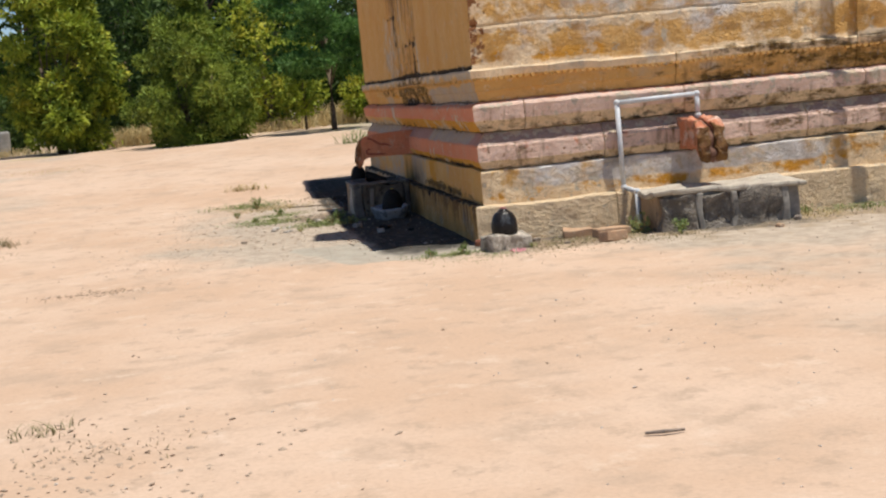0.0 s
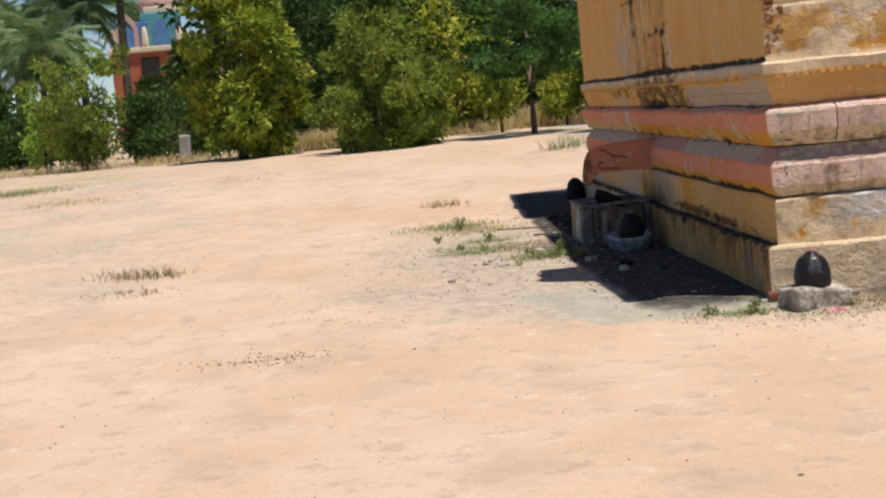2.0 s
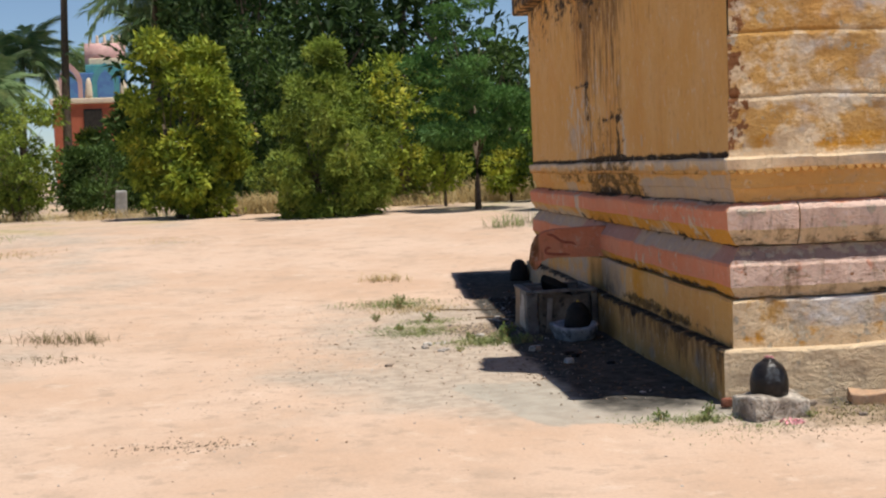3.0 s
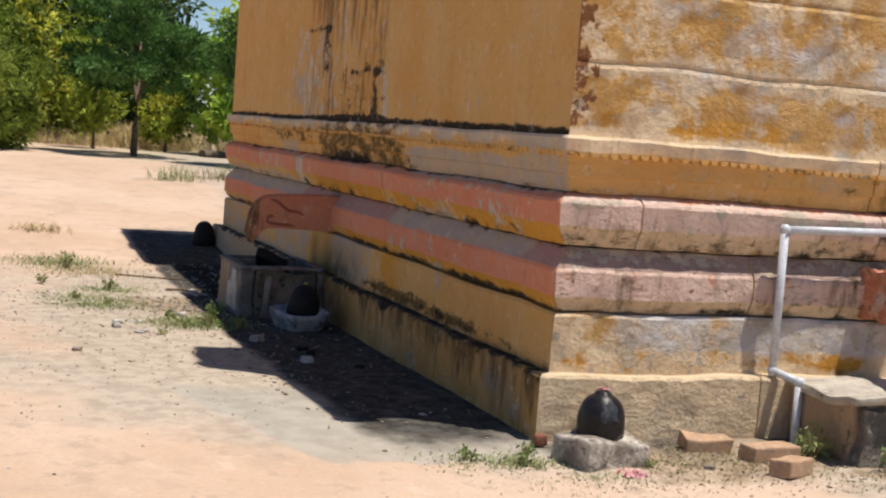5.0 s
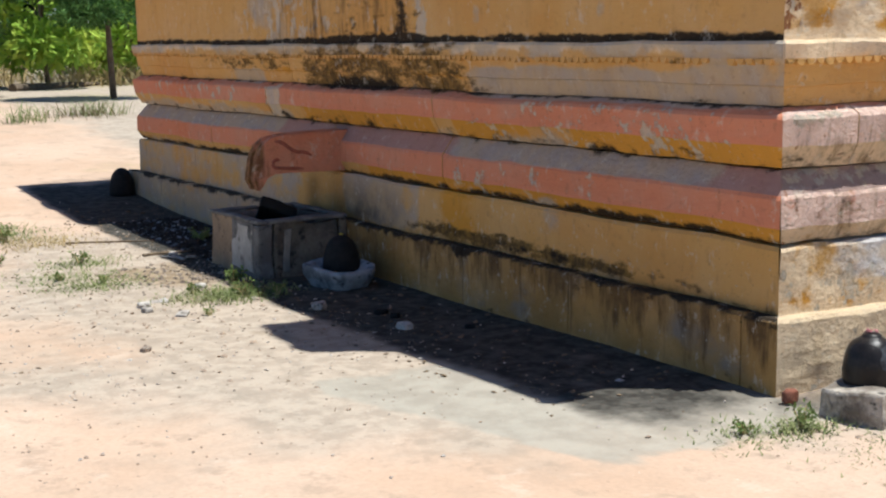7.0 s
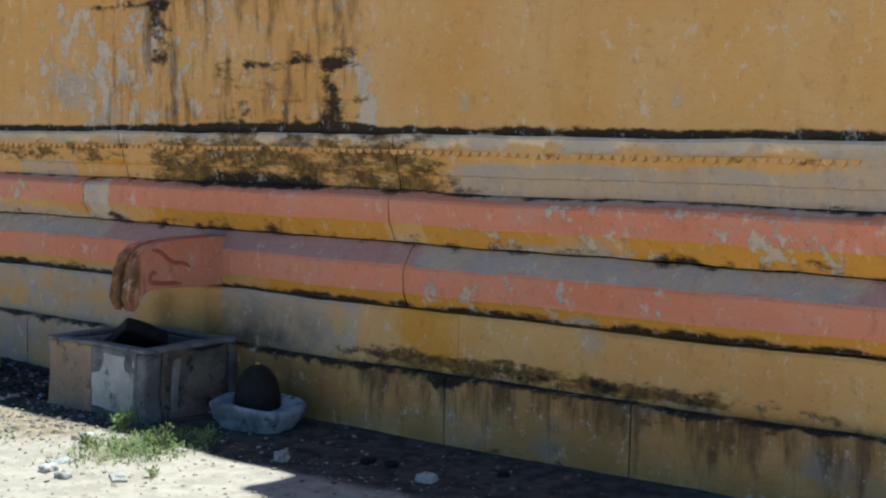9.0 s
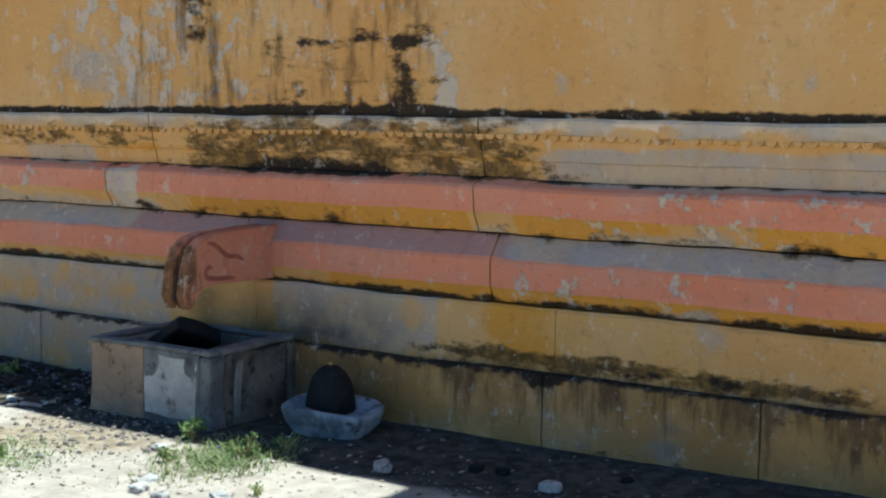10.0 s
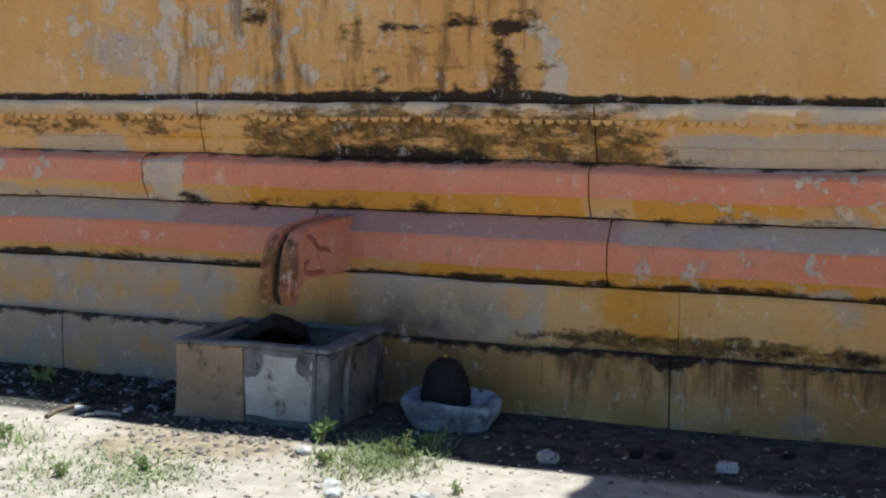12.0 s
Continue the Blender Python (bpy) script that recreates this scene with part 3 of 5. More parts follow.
JOINTS = {
    ("base_stone", "W"): [0, 0.22, 1.46, 2.47, 4.3, 5.75, 6.9, 7.45, DEEP],
    ("second_stone", "W"): [0, 2.45, 4.2, 6.8, DEEP],
    ("lower_roll", "W"): [0, 2.79, 4.3, 6.4, DEEP],
    ("upper_roll", "W"): [0, 2.88, 5.27, DEEP],
    ("cornice_stone", "W"): [0, 2.86, 4.94, 6.9, DEEP],
    ("base_stone", "S"): [0, 1.22, 2.62, 4.1, 5.6, LONG],
    ("second_stone", "S"): [0, 1.9, 3.3, 5.0, LONG],
    ("lower_roll", "S"): [0, 1.17, 3.0, 4.8, LONG],
    ("upper_roll", "S"): [0, 0.5, 1.9, 3.55, 5.4, LONG],
    ("cornice_stone", "S"): [0, 1.85, 3.5, 5.6, LONG],
}
PROFILES = {"base_stone": BASE, "second_stone": SECOND, "lower_roll": LOWER_ROLL, "upper_roll": UPPER_ROLL, "cornice_stone": CORNICE}
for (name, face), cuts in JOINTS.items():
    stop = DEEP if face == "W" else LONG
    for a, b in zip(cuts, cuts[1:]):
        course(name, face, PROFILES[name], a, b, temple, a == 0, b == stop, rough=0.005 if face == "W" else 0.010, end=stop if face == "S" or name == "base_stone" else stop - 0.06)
# the plastered flank, and the front in rough stone courses
course("wall", "W", [(WALL_O, z, 0) for z in np.arange(1.45, 3.27, 0.05)], 0, DEEP, temple, True, True, step=0.04, end=DEEP - 0.06)
rows = [1.45, 1.84, 2.22, 2.60, 2.95, 3.20]
for k, (z0, z1) in enumerate(zip(rows, rows[1:])):
    cuts = [[0, 3.1, 5.5, LONG], [0, 2.5, 4.6, LONG]][k % 2]
    for a, b in zip(cuts, cuts[1:]):
        d = 0.012 * ((k * 7 + int(a * 10)) % 3 - 1)
        course("wall_stone", "S", [(0.4, z0, 0), (WALL_O + 0.012 + d, z0, 0), (WALL_O + d, z0 + 0.02, 0), (WALL_O + d, z1 - 0.025, 0), (WALL_O + d + 0.008, z1 - 0.004, 0), (0.4, z1 - 0.004, 0)], a, b, temple, a == 0, b == LONG, step=0.06, rough=0.014, end=LONG)
course("pilaster", "S", [(0.4, 1.486, 0), (0.058, 1.487, 0), (0.055, 1.8, 0), (0.055, 3.19, 0), (0.4, 3.195, 0)], 3.5, 4.0, temple, step=0.06, rough=0.01)
# masonry behind the courses, and the eaves that throw the jagged shade
part("core", box((0.3, 0.3, -0.3), (LONG, DEEP - 0.3, 3.25), 0.02), CEMENT, temple)
def eave(lo, hi):
    """A stained length of eave; its own wear is set on it."""
    ob = part("eave", box(lo, hi, 0.03, 4, 0.025, lo[1]), OCHRE, temple)
    for key, value in (("grime_shade", 0.62), ("drip", 0.6), ("wash", 0.3)):
        ob.data.attributes.new(key, "FLOAT", "POINT").data.foreach_set("value", [value] * len(ob.data.vertices))


eave((-0.10, 0.02, 3.02), (LONG, 4.6, 3.22))
eave((-0.10, -0.07, 3.03), (0.085, 0.018, 3.22))
eave((0.085, 4.6, 3.02), (LONG, 6.3, 3.2))
eave((-0.05, 6.3, 3.26), (LONG, 8.52, 3.62))
part("roof_block", box((-0.04, 1.06, 3.2), (0.9, 1.84, 5.1), 0.15, 3, 0.08), OCHRE, temple)
part("roof_block", box((0.1, 6.9, 3.6), (0.9, 8.2, 4.4), 0.2, 3, 0.08), OCHRE, temple)


# row of small hanging scallops under the cornice lip
def scallop_mesh():
    arc = [(0.025 * math.cos(a), -0.027 * math.sin(a)) for a in np.linspace(0, math.pi, 8)]
    n = len(arc)
    verts = [(u, -0.018, z) for u, z in arc] + [(u * 1.05, 0.02, z * 1.05) for u, z in arc]
    faces = [tuple(range(n)), tuple(range(2 * n - 1, n - 1, -1))] + [(i, i + n, (i + 1) % n + n, (i + 1) % n) for i in range(n)]
    me = bpy.data.meshes.new("scallop")
    me.from_pydata(verts, [], faces)
    me.materials.append(OCHRE)
    for key, value in (("grime_shade", 0.15), ("peel", 0.16), ("drip", 0.3), ("wash", 0.2), ("mould", 0.36), ("faded", 0.12)):
        me.attributes.new(key, "FLOAT", "POINT").data.foreach_set("value", [value] * len(me.vertices))
    return me


SCALLOP = scallop_mesh()
chip_rng = random.Random(31)
for face, count in (("W", 148), ("S", 66)):
    for i in range(count):
        s = 0.10 + i * 0.055
        if chip_rng.random() < (0.10 if face == "W" else 0.03):
            continue
        d = new("scallop", SCALLOP)
        d.parent = temple
        drop = 0.013 * noise.noise(Vector((s * 1.1, 1.41 * 1.8, 4 if face == "W" else 9))) * ramp(0.1, 0.6, s)
        d.matrix_basis = (pose(0.078, s, 1.411 + drop, 0, 0, -90) if face == "W" else pose(s, 0.078, 1.411 + drop)) @ Matrix.Diagonal((chip_rng.uniform(0.8, 1.05), 1, chip_rng.uniform(0.7, 1.1), 1))

def spout(parent, m, width=1.0, faded=0.0, worn=0.0):
    """A carved stone water spout: two scrolled cheeks with a channel between, reaching out along -x."""
    top = [(0.14, 0.925), (-0.15, 0.918), (-0.32, 0.910), (-0.42, 0.892), (-0.485, 0.845), (-0.520, 0.770), (-0.535, 0.690), (-0.545, 0.625)]
    low = [(-0.510, 0.552), (-0.478, 0.590), (-0.450, 0.635), (-0.40, 0.658), (-0.30, 0.664), (-0.15, 0.660), (0.14, 0.655)]
    cheeks = []
    # the channel's dark material puts the groove's shade into its colour
    for name, y0, y1, drop, material in (("cheek", -0.085, -0.012, 0.0, PINK), ("channel", -0.012, 0.022, 0.022, SHADOWED_PINK if worn else MUD), ("cheek", 0.022, 0.085, 0.0, PINK)):
        y0, y1 = y0 * width, y1 * width
        ring = [(x + drop * 0.9, z - drop) for x, z in top] + [(x + drop * (x < -0.45), z) for x, z in low]
        n = len(ring)
        verts = [(x, y0, z) for x, z in ring] + [(x, y1, z) for x, z in ring]
        faces = [tuple(range(n)), tuple(range(2 * n - 1, n - 1, -1))] + [(i, n + i, n + (i + 1) % n, (i + 1) % n) for i in range(n)]
        bm = bmesh.new()
        vs = [bm.verts.new(v) for v in verts]
        for f in faces:
            bm.faces.new([vs[i] for i in f])
        bmesh.ops.recalc_face_normals(bm, faces=bm.faces[:])
        bmesh.ops.bevel(bm, geom=[e for e in bm.edges if e.calc_face_angle(0) > 1.0], offset=0.007, segments=2, affect="EDGES")
        if worn:
            bmesh.ops.triangulate(bm, faces=[f for f in bm.faces if len(f.verts) > 4])
            bmesh.ops.subdivide_edges(bm, edges=[e for e in bm.edges if e.calc_length() > 0.05], cuts=3, use_grid_fill=True)
            for q in bm.verts:
                q.co += worn * Vector((noise.noise(q.co * 14), noise.noise(q.co * 14 + Vector((5, 0, 0))), noise.noise(q.co * 14 + Vector((0, 9, 0))))) * ramp(0.1, -0.1, q.co.x)
        ob = part(name, bm, material, parent)
        ob.matrix_basis = m
        if name == "cheek":
            cheeks.append(ob)
        for key, value in (("peel", 0.14), ("grime_shade", 0.10), ("fresh", 0), ("chip", 0.1 + 12 * worn), ("rugged", 0.3 + 20 * worn), ("wash", 0.1), ("drip", 0.3), ("faded", faded), ("mould", 5 * worn)):
            ob.data.attributes.new(key, "FLOAT", "POINT").data.foreach_set("value", [value + (0.55 * ramp(-0.46, -0.50, q.co.x) if key in ("chip", "drip") else 0) for q in ob.data.vertices])
    for side in () if worn else (-0.087 * width, 0.087 * width):
        curl = [(-0.40 + 0.26 * u, side, 0.870 - 0.11 * u + 0.012 * math.sin(u * 9)) for u in np.linspace(0, 1, 9)]
        hook = [(-0.385 + 0.032 * math.cos(a), side, 0.725 + 0.028 * math.sin(a)) for a in np.linspace(1.0, 5.0, 8)] + [(-0.33, side, 0.692), (-0.26, side, 0.690), (-0.20, side, 0.686)]
        for line in (curl, hook):
            v, f = tube(line, [0.006] + [0.013] * (len(line) - 2) + [0.004], 6)
            smooth(raw("scroll", v, f, DARK_PINK, cheeks[0 if side < 0 else 1])).matrix_basis = Matrix.Translation((0, side, 0)) @ Matrix.Diagonal((1, 0.35, 1, 1)) @ Matrix.Translation((0, -side, 0))


# darker copy of the salmon, for the shade inside the channel
SHADOWED_PINK = rough_mat("shadowed_channel_plaster", (0.16, 0.08, 0.055), (0.24, 0.13, 0.09), scale=18)
DARK_PINK = rough_mat("dark_carved_salmon", (0.42, 0.13, 0.085), (0.34, 0.11, 0.07), scale=20)
spout_side = thing("water_spout", "salmon painted carved stone spout jutting from the temple flank", "water spout", group="temple spouts")
spout(spout_side, pose(0, 4.175, 0.0))
spout_front = thing("water_spout", "weathered red carved stone spout above the stone tank", "water spout", group="temple spouts")
spout(spout_front, pose(1.95, 0.12, 0.0, 0, 0, 90), 1.35, 0.42, 0.028)

# ---- the flank's trough and shrines ----
trough = thing("water_trough", "square cement trough with flaking white render below the spout", "trough", (-0.01, 4.27, 0.02))
part("front_panel", box((-0.62, 0.02, -0.08), (-0.54, 0.39, 0.355), 0.012, 6, 0.016), BROWN_CEMENT, trough, "brown stained render panel")
pale_panel = part("front_panel", box((-0.622, -0.345, -0.08), (-0.54, 0.018, 0.355), 0.012, 6, 0.012), RIM_CEMENT, trough, "damp grey cement panel")
part("lime_patch", box((-0.630, -0.325, 0.04), (-0.612, 0.010, 0.340), 0.004, 9, 0.02, 3.0), WHITE_CEMENT, pale_panel, "flaking coat of whitewash")
part("corner", box((-0.622, -0.41, -0.08), (-0.52, -0.347, 0.357), 0.02, 6, 0.024), RIM_CEMENT, trough)
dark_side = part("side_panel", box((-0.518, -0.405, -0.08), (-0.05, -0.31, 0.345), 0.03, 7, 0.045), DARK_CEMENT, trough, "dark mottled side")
part("lime_patch", box((-0.445, -0.412, 0.05), (-0.40, -0.396, 0.30), 0.004, 5, 0.02), CEMENT, dark_side, "flake of white lime")
part("side_panel", box((-0.538, 0.30, -0.08), (-0.05, 0.39, 0.355), 0.012, 3, 0.008), CEMENT, trough)
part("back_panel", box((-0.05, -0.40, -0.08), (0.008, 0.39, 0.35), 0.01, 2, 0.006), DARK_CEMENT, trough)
for name, lo, hi in (("rim", (-0.628, -0.415, 0.355), (-0.56, 0.395, 0.378)), ("rim", (-0.558, -0.415, 0.355), (-0.04, -0.33, 0.38)), ("rim", (-0.558, 0.32, 0.355), (-0.04, 0.395, 0.377)), ("rim", (-0.04, -0.42, 0.352), (0.006, 0.40, 0.38))):
    part(name, box(lo, hi, 0.012, 3, 0.008, hi[0] * 9), RIM_CEMENT, trough)
part("silt", box((-0.54, -0.31, 0.0), (-0.05, 0.30, 0.19), 0.02, 5, 0.03), MUD, trough, "black wet silt")


def boulder(name, size, material, parent=None, seed=1.0, rough=0.18, cut=0.0):
    """An uneven stone, flattened below."""
    bm = bmesh.new()
    bmesh.ops.create_icosphere(bm, subdivisions=3, radius=1.0)
    for v in bm.verts:
        d = 1 + rough * noise.noise(v.co * 1.6 + Vector((seed, seed, 0))) + rough * 0.5 * noise.noise(v.co * 4 + Vector((0, seed, 0)))
        p = v.co * d
        p = Vector([math.copysign(min(abs(c), 0.78 + 0.1 * noise.noise(v.co * 2)), c) for c in p])
        v.co = Vector((p.x * size[0], p.y * size[1], max(p.z, -0.55) * size[2]))
        if cut and v.co.z > cut:
            v.co.z = cut - 0.12 * size[2] * max(0, 1 - (p.x ** 2 + p.y ** 2)) + 0.02 * noise.noise(v.co * 20)
    return smooth(part(name, bm, material, parent))


slab = part("sunken_stone", box((-0.22, -0.13, -0.035), (0.22, 0.13, 0.035), 0.015, 3, 0.03, 2.0), SOOT_STONE)
slab.matrix_world = pose(-0.28, 4.40, 0.34, 18, 26, 75)
tagged(slab, "sooty broken stone lying in the trough silt", "stone")


EGG = [(0.97, 0.0), (1.0, 0.10), (1.0, 0.30), (0.98, 0.45), (0.93, 0.58), (0.84, 0.70), (0.70, 0.81), (0.52, 0.885), (0.41, 0.915), (0.37, 0.93), (0.35, 0.96), (0.26, 0.99), (0.1, 1.0)]
BELL = [(0.98, 0.0), (1.0, 0.12), (0.97, 0.36), (0.90, 0.55), (0.78, 0.73), (0.60, 0.87), (0.36, 0.965), (0.14, 1.0)]


def dome(r, h, rows):
    """A worn, lathe-turned rounded stone: rows of (share of radius, share of height)."""
    k, verts, faces = 24, [], []
    for rr, z in rows:
        for i in range(k):
            a = 2 * math.pi * i / k
            w = 1 + 0.05 * noise.noise(Vector((math.cos(a), math.sin(a), z * 3)) * 2)
            verts.append((r * rr * w * math.cos(a), r * rr * w * math.sin(a), h * z))
    for j in range(len(rows) - 1):
        for i in range(k):
            a, b = j * k + i, j * k + (i + 1) % k
            faces.append((a, b, b + k, a + k))
    faces.append(tuple(range(k - 1, -1, -1)))
    faces.append(tuple(range((len(rows) - 1) * k, len(rows) * k)))
    return verts, faces


def petals(n, spread, size):
    pieces = []
    for i in range(n):
        a, d = random.random() * 6.28, spread * math.sqrt(random.random())
        c = Vector((d * math.cos(a), d * math.sin(a), size * 0.3))
        q = Euler((random.uniform(-1, 1), random.uniform(-1, 1), a)).to_matrix()
        v = [c + q @ Vector(p) * size for p in ((-1, 0, 0), (0, -0.6, 0.2), (1, 0, 0.1), (0, 0.6, 0.25))]
        pieces.append((v, [(0, 1, 2, 3)]))
    return joined(pieces)


# black stone shrine on a worn block at the corner
block1 = part("pedestal_stone", box((-0.17, -0.135, -0.08), (0.17, 0.135, 0.072), 0.012, 7, 0.042, 4.0), STAINED_STONE)
block1.matrix_world = pose(0.155, -0.37, 0.075, 0, 0, 14)
tagged(block1, "worn pale stone block with black oil stains on the soil", "stone block")
linga1 = thing("shrine_stone", "glossy black domed shrine stone with a painted grey sheen", "shrine stone", (0.155, -0.355, 0.145), 20, "shrine stones")
v, f = dome(0.108, 0.205, EGG)
black_dome = smooth(raw("dome", v, f, BLACK_STONE, linga1))
# thin grey patch on the dome that paints its gloss as colour
SHEEN = rough_mat("grey_sheen_smear", (0.045, 0.052, 0.062), (0.016, 0.016, 0.018), scale=45, rough=0.5)
smear, cols = [], np.linspace(-2.38, -1.62, 9)
for u in np.linspace(0.40, 0.80, 8):
    r = 0.1095 * float(np.interp(u, [z for _, z in EGG], [w for w, _ in EGG])) + 0.0025
    smear += [(r * math.cos(a + 0.06 * math.sin(u * 20)), r * math.sin(a + 0.06 * math.sin(u * 20)), 0.205 * u + 0.006 * math.sin(a * 9)) for a in cols]
smooth(raw("sheen_mark", smear, [(j * 9 + i, j * 9 + i + 1, j * 9 + i + 10, j * 9 + i + 9) for j in range(7) for i in range(8)], SHEEN, black_dome))
v, f = petals(9, 0.018, 0.016)
top_flower = raw("flower", v, f, FLOWER)
top_flower.matrix_world = pose(0.155, -0.355, 0.348)
tagged(top_flower, "small pink flower laid on the black stone", "flower")
v, f = petals(26, 0.07, 0.018)
fallen = raw("fallen_petals", v, f, FLOWER)
fallen.matrix_world = pose(0.20, -0.60, ground_z(0.2, -0.6) + 0.004)
tagged(fallen, "pink petals scattered on the soil", "petals", kind="stuff")
red = boulder("red_stone", (0.04, 0.03, 0.04), RED_DIRT, None, 8.0)
red.matrix_world = pose(-0.02, -0.10, 0.06)
tagged(red, "red daubed stone at the temple corner", "stone")

# shrine beside the trough
def bowl(a, b, h, seed):
    """A rough squarish stone bowl with a chipped rim and a shallow hollow."""
    k, verts, faces = 40, [], []
    rows = [(0.70, -0.35), (0.80, 0.0), (0.93, 0.45), (1.0, 0.82), (0.99, 0.95), (0.94, 1.0), (0.80, 0.97), (0.70, 0.78), (0.45, 0.66), (0.15, 0.64)]
    for j, (q, z) in enumerate(rows):
        for i in range(k):
            t = 2 * math.pi * i / k
            c, d = math.cos(t), math.sin(t)
            sq = (abs(c) ** 3.2 + abs(d) ** 3.2) ** (-1 / 3.2)
            p = Vector((c * sq, d * sq, z + seed))
            w = 1 + 0.09 * noise.noise(p * 1.7) + 0.05 * noise.noise(p * 5)
            lift = 0.14 * noise.noise(Vector((c * 1.5, d * 1.5, seed))) * (0.4 < z) * (q > 0.6)
            verts.append((a * q * sq * c * w, b * q * sq * d * w, h * (z + lift)))
    for j in range(len(rows) - 1):
        for i in range(k):
            m, n = j * k + i, j * k + (i + 1) % k
            faces.append((m, n, n + k, m + k))
    faces.append(tuple(range((len(rows) - 1) * k, len(rows) * k)))
    return verts, faces


v, f = bowl(0.225, 0.175, 0.125, 6.0)
block2 = smooth(raw("pedestal_stone", v, f, BLUE_STONE))
block2.matrix_world = pose(-0.30, 3.41, 0.035, 3, 3, -78)
tagged(block2, "limewashed rough bowl-shaped stone beside the trough", "stone block")
linga2 = thing("shrine_stone", "sooty black domed shrine stone in a pale bowl", "shrine stone", (-0.26, 3.45, 0.085), 0, "shrine stones")
v, f = dome(0.118, 0.245, BELL)
smooth(raw("dome", v, f, SOOT_STONE, linga2))
v, f = petals(5, 0.010, 0.013)
yellow = raw("flower", v, f, rough_mat("yellow_petals", (0.65, 0.5, 0.08), (0.6, 0.42, 0.06), scale=30))
yellow.matrix_world = pose(-0.26, 3.45, 0.328)
tagged(yellow, "small yellow flower on the sooty stone", "flower")
linga3 = thing("shrine_stone", "black domed shrine stone at the temple's rear corner", "shrine stone", (-0.12, 8.15, ground_z(-0.12, 8.15) - 0.01), 0, "shrine stones")
v, f = dome(0.115, 0.25, BELL)
smooth(raw("dome", v, f, SOOT_STONE, linga3))

# ---- the front's tank, pipe and bricks ----
SLAB_CEMENT = rough_mat("sun_bleached_cement", (0.50, 0.45, 0.37), (0.38, 0.33, 0.27), (0.22, 0.19, 0.16), scale=8, relief=0.7)
TANK_ROCK = rough_mat("mottled_grey_field_stone", (0.30, 0.26, 0.215), (0.17, 0.145, 0.12), (0.42, 0.38, 0.32), scale=13, fine=40, relief=1.0, depth=0.04)
tank = thing("stone_tank", "low tank of rough dark stones with a cement top", "tank", (0, 0, 0.0))
part("side_wall", box((1.385, -0.52, -0.1), (1.50, -0.01, 0.335), 0.02, 5, 0.02), BROWN_CEMENT, tank, "brown stained rendered side")
for x0, x1, sd in ((1.42, 1.72, 2.0), (1.74, 2.02, 5.0), (2.04, 2.44, 7.0)):
    part("stone", box((x0, -0.60, -0.1), (x1, -0.44, 0.315), 0.022, 9, 0.06, sd), TANK_ROCK, tank)
part("mortar", box((1.44, -0.555, -0.1), (2.52, -0.40, 0.33), 0.02, 3, 0.01), CEMENT, tank)
for x in (1.73, 2.03, 2.46):
    part("mortar", box((x - 0.03, -0.605, -0.1), (x + 0.03, -0.55, 0.33), 0.014, 5, 0.03, x), CEMENT, tank)
part("slab", box((1.35, -0.60, 0.318), (2.66, -0.005, 0.362), 0.02, 9, 0.035), SLAB_CEMENT, tank, "sun-bleached cement slab")
part("end_wall", box((2.48, -0.52, -0.1), (2.62, -0.01, 0.335), 0.02, 4, 0.02), CEMENT, tank)

pipe = thing("water_pipe", "galvanised water pipe bent along the temple front", "pipe")
PY = 0.02
runs = [((1.36, -0.12, -0.1), (1.36, -0.12, 0.352)), ((1.36, -0.12, 0.352), (1.29, PY, 0.385)), ((1.29, PY, 0.385), (1.285, PY, 1.10)), ((1.285, PY, 1.10), (1.99, PY, 1.115)), ((1.99, PY, 1.115), (1.99, PY, 0.93))]
for a, b in runs:
    v, f = tube([a, b], [0.021, 0.021], 14)
    smooth(raw("tube", v, f, PIPE, pipe))
for p in [r[1] for r in runs]:
    bm = bmesh.new()
    bmesh.ops.create_uvsphere(bm, u_segments=12, v_segments=8, radius=0.029)
    ob = smooth(part("elbow", bm, PIPE, pipe))
    ob.matrix_basis = Matrix.Translation(p)
mast = thing("standing_pipe", "thin iron pipe standing close before the temple front", "pipe", (3.72, -0.21, 0))
v, f = tube([(0, 0, -0.2), (0, 0, 2.0), (0, 0, 4.3)], [0.04, 0.038, 0.036], 12)
smooth(raw("tube", v, f, PIPE, mast))

for i, (x, y, rz, tilt, ln, w) in enumerate(((0.79, -0.22, -6, 5, 0.125, 0.022), (1.03, -0.40, 14, 3, 0.15, 0.012), (0.96, -0.68, 28, -5, 0.115, 0.014))):
    b = part("brick", box((-ln, -0.058, -0.04), (ln, 0.058, 0.04), 0.009, 4, w, i * 3.0), BRICK)
    b.matrix_world = pose(x, y, ground_z(x, y) + 0.03, tilt, 3, rz)
    tagged(b, "broken weathered orange brick lying on the soil" if i == 0 else "weathered loose orange brick lying on the soil", "brick", "loose bricks")

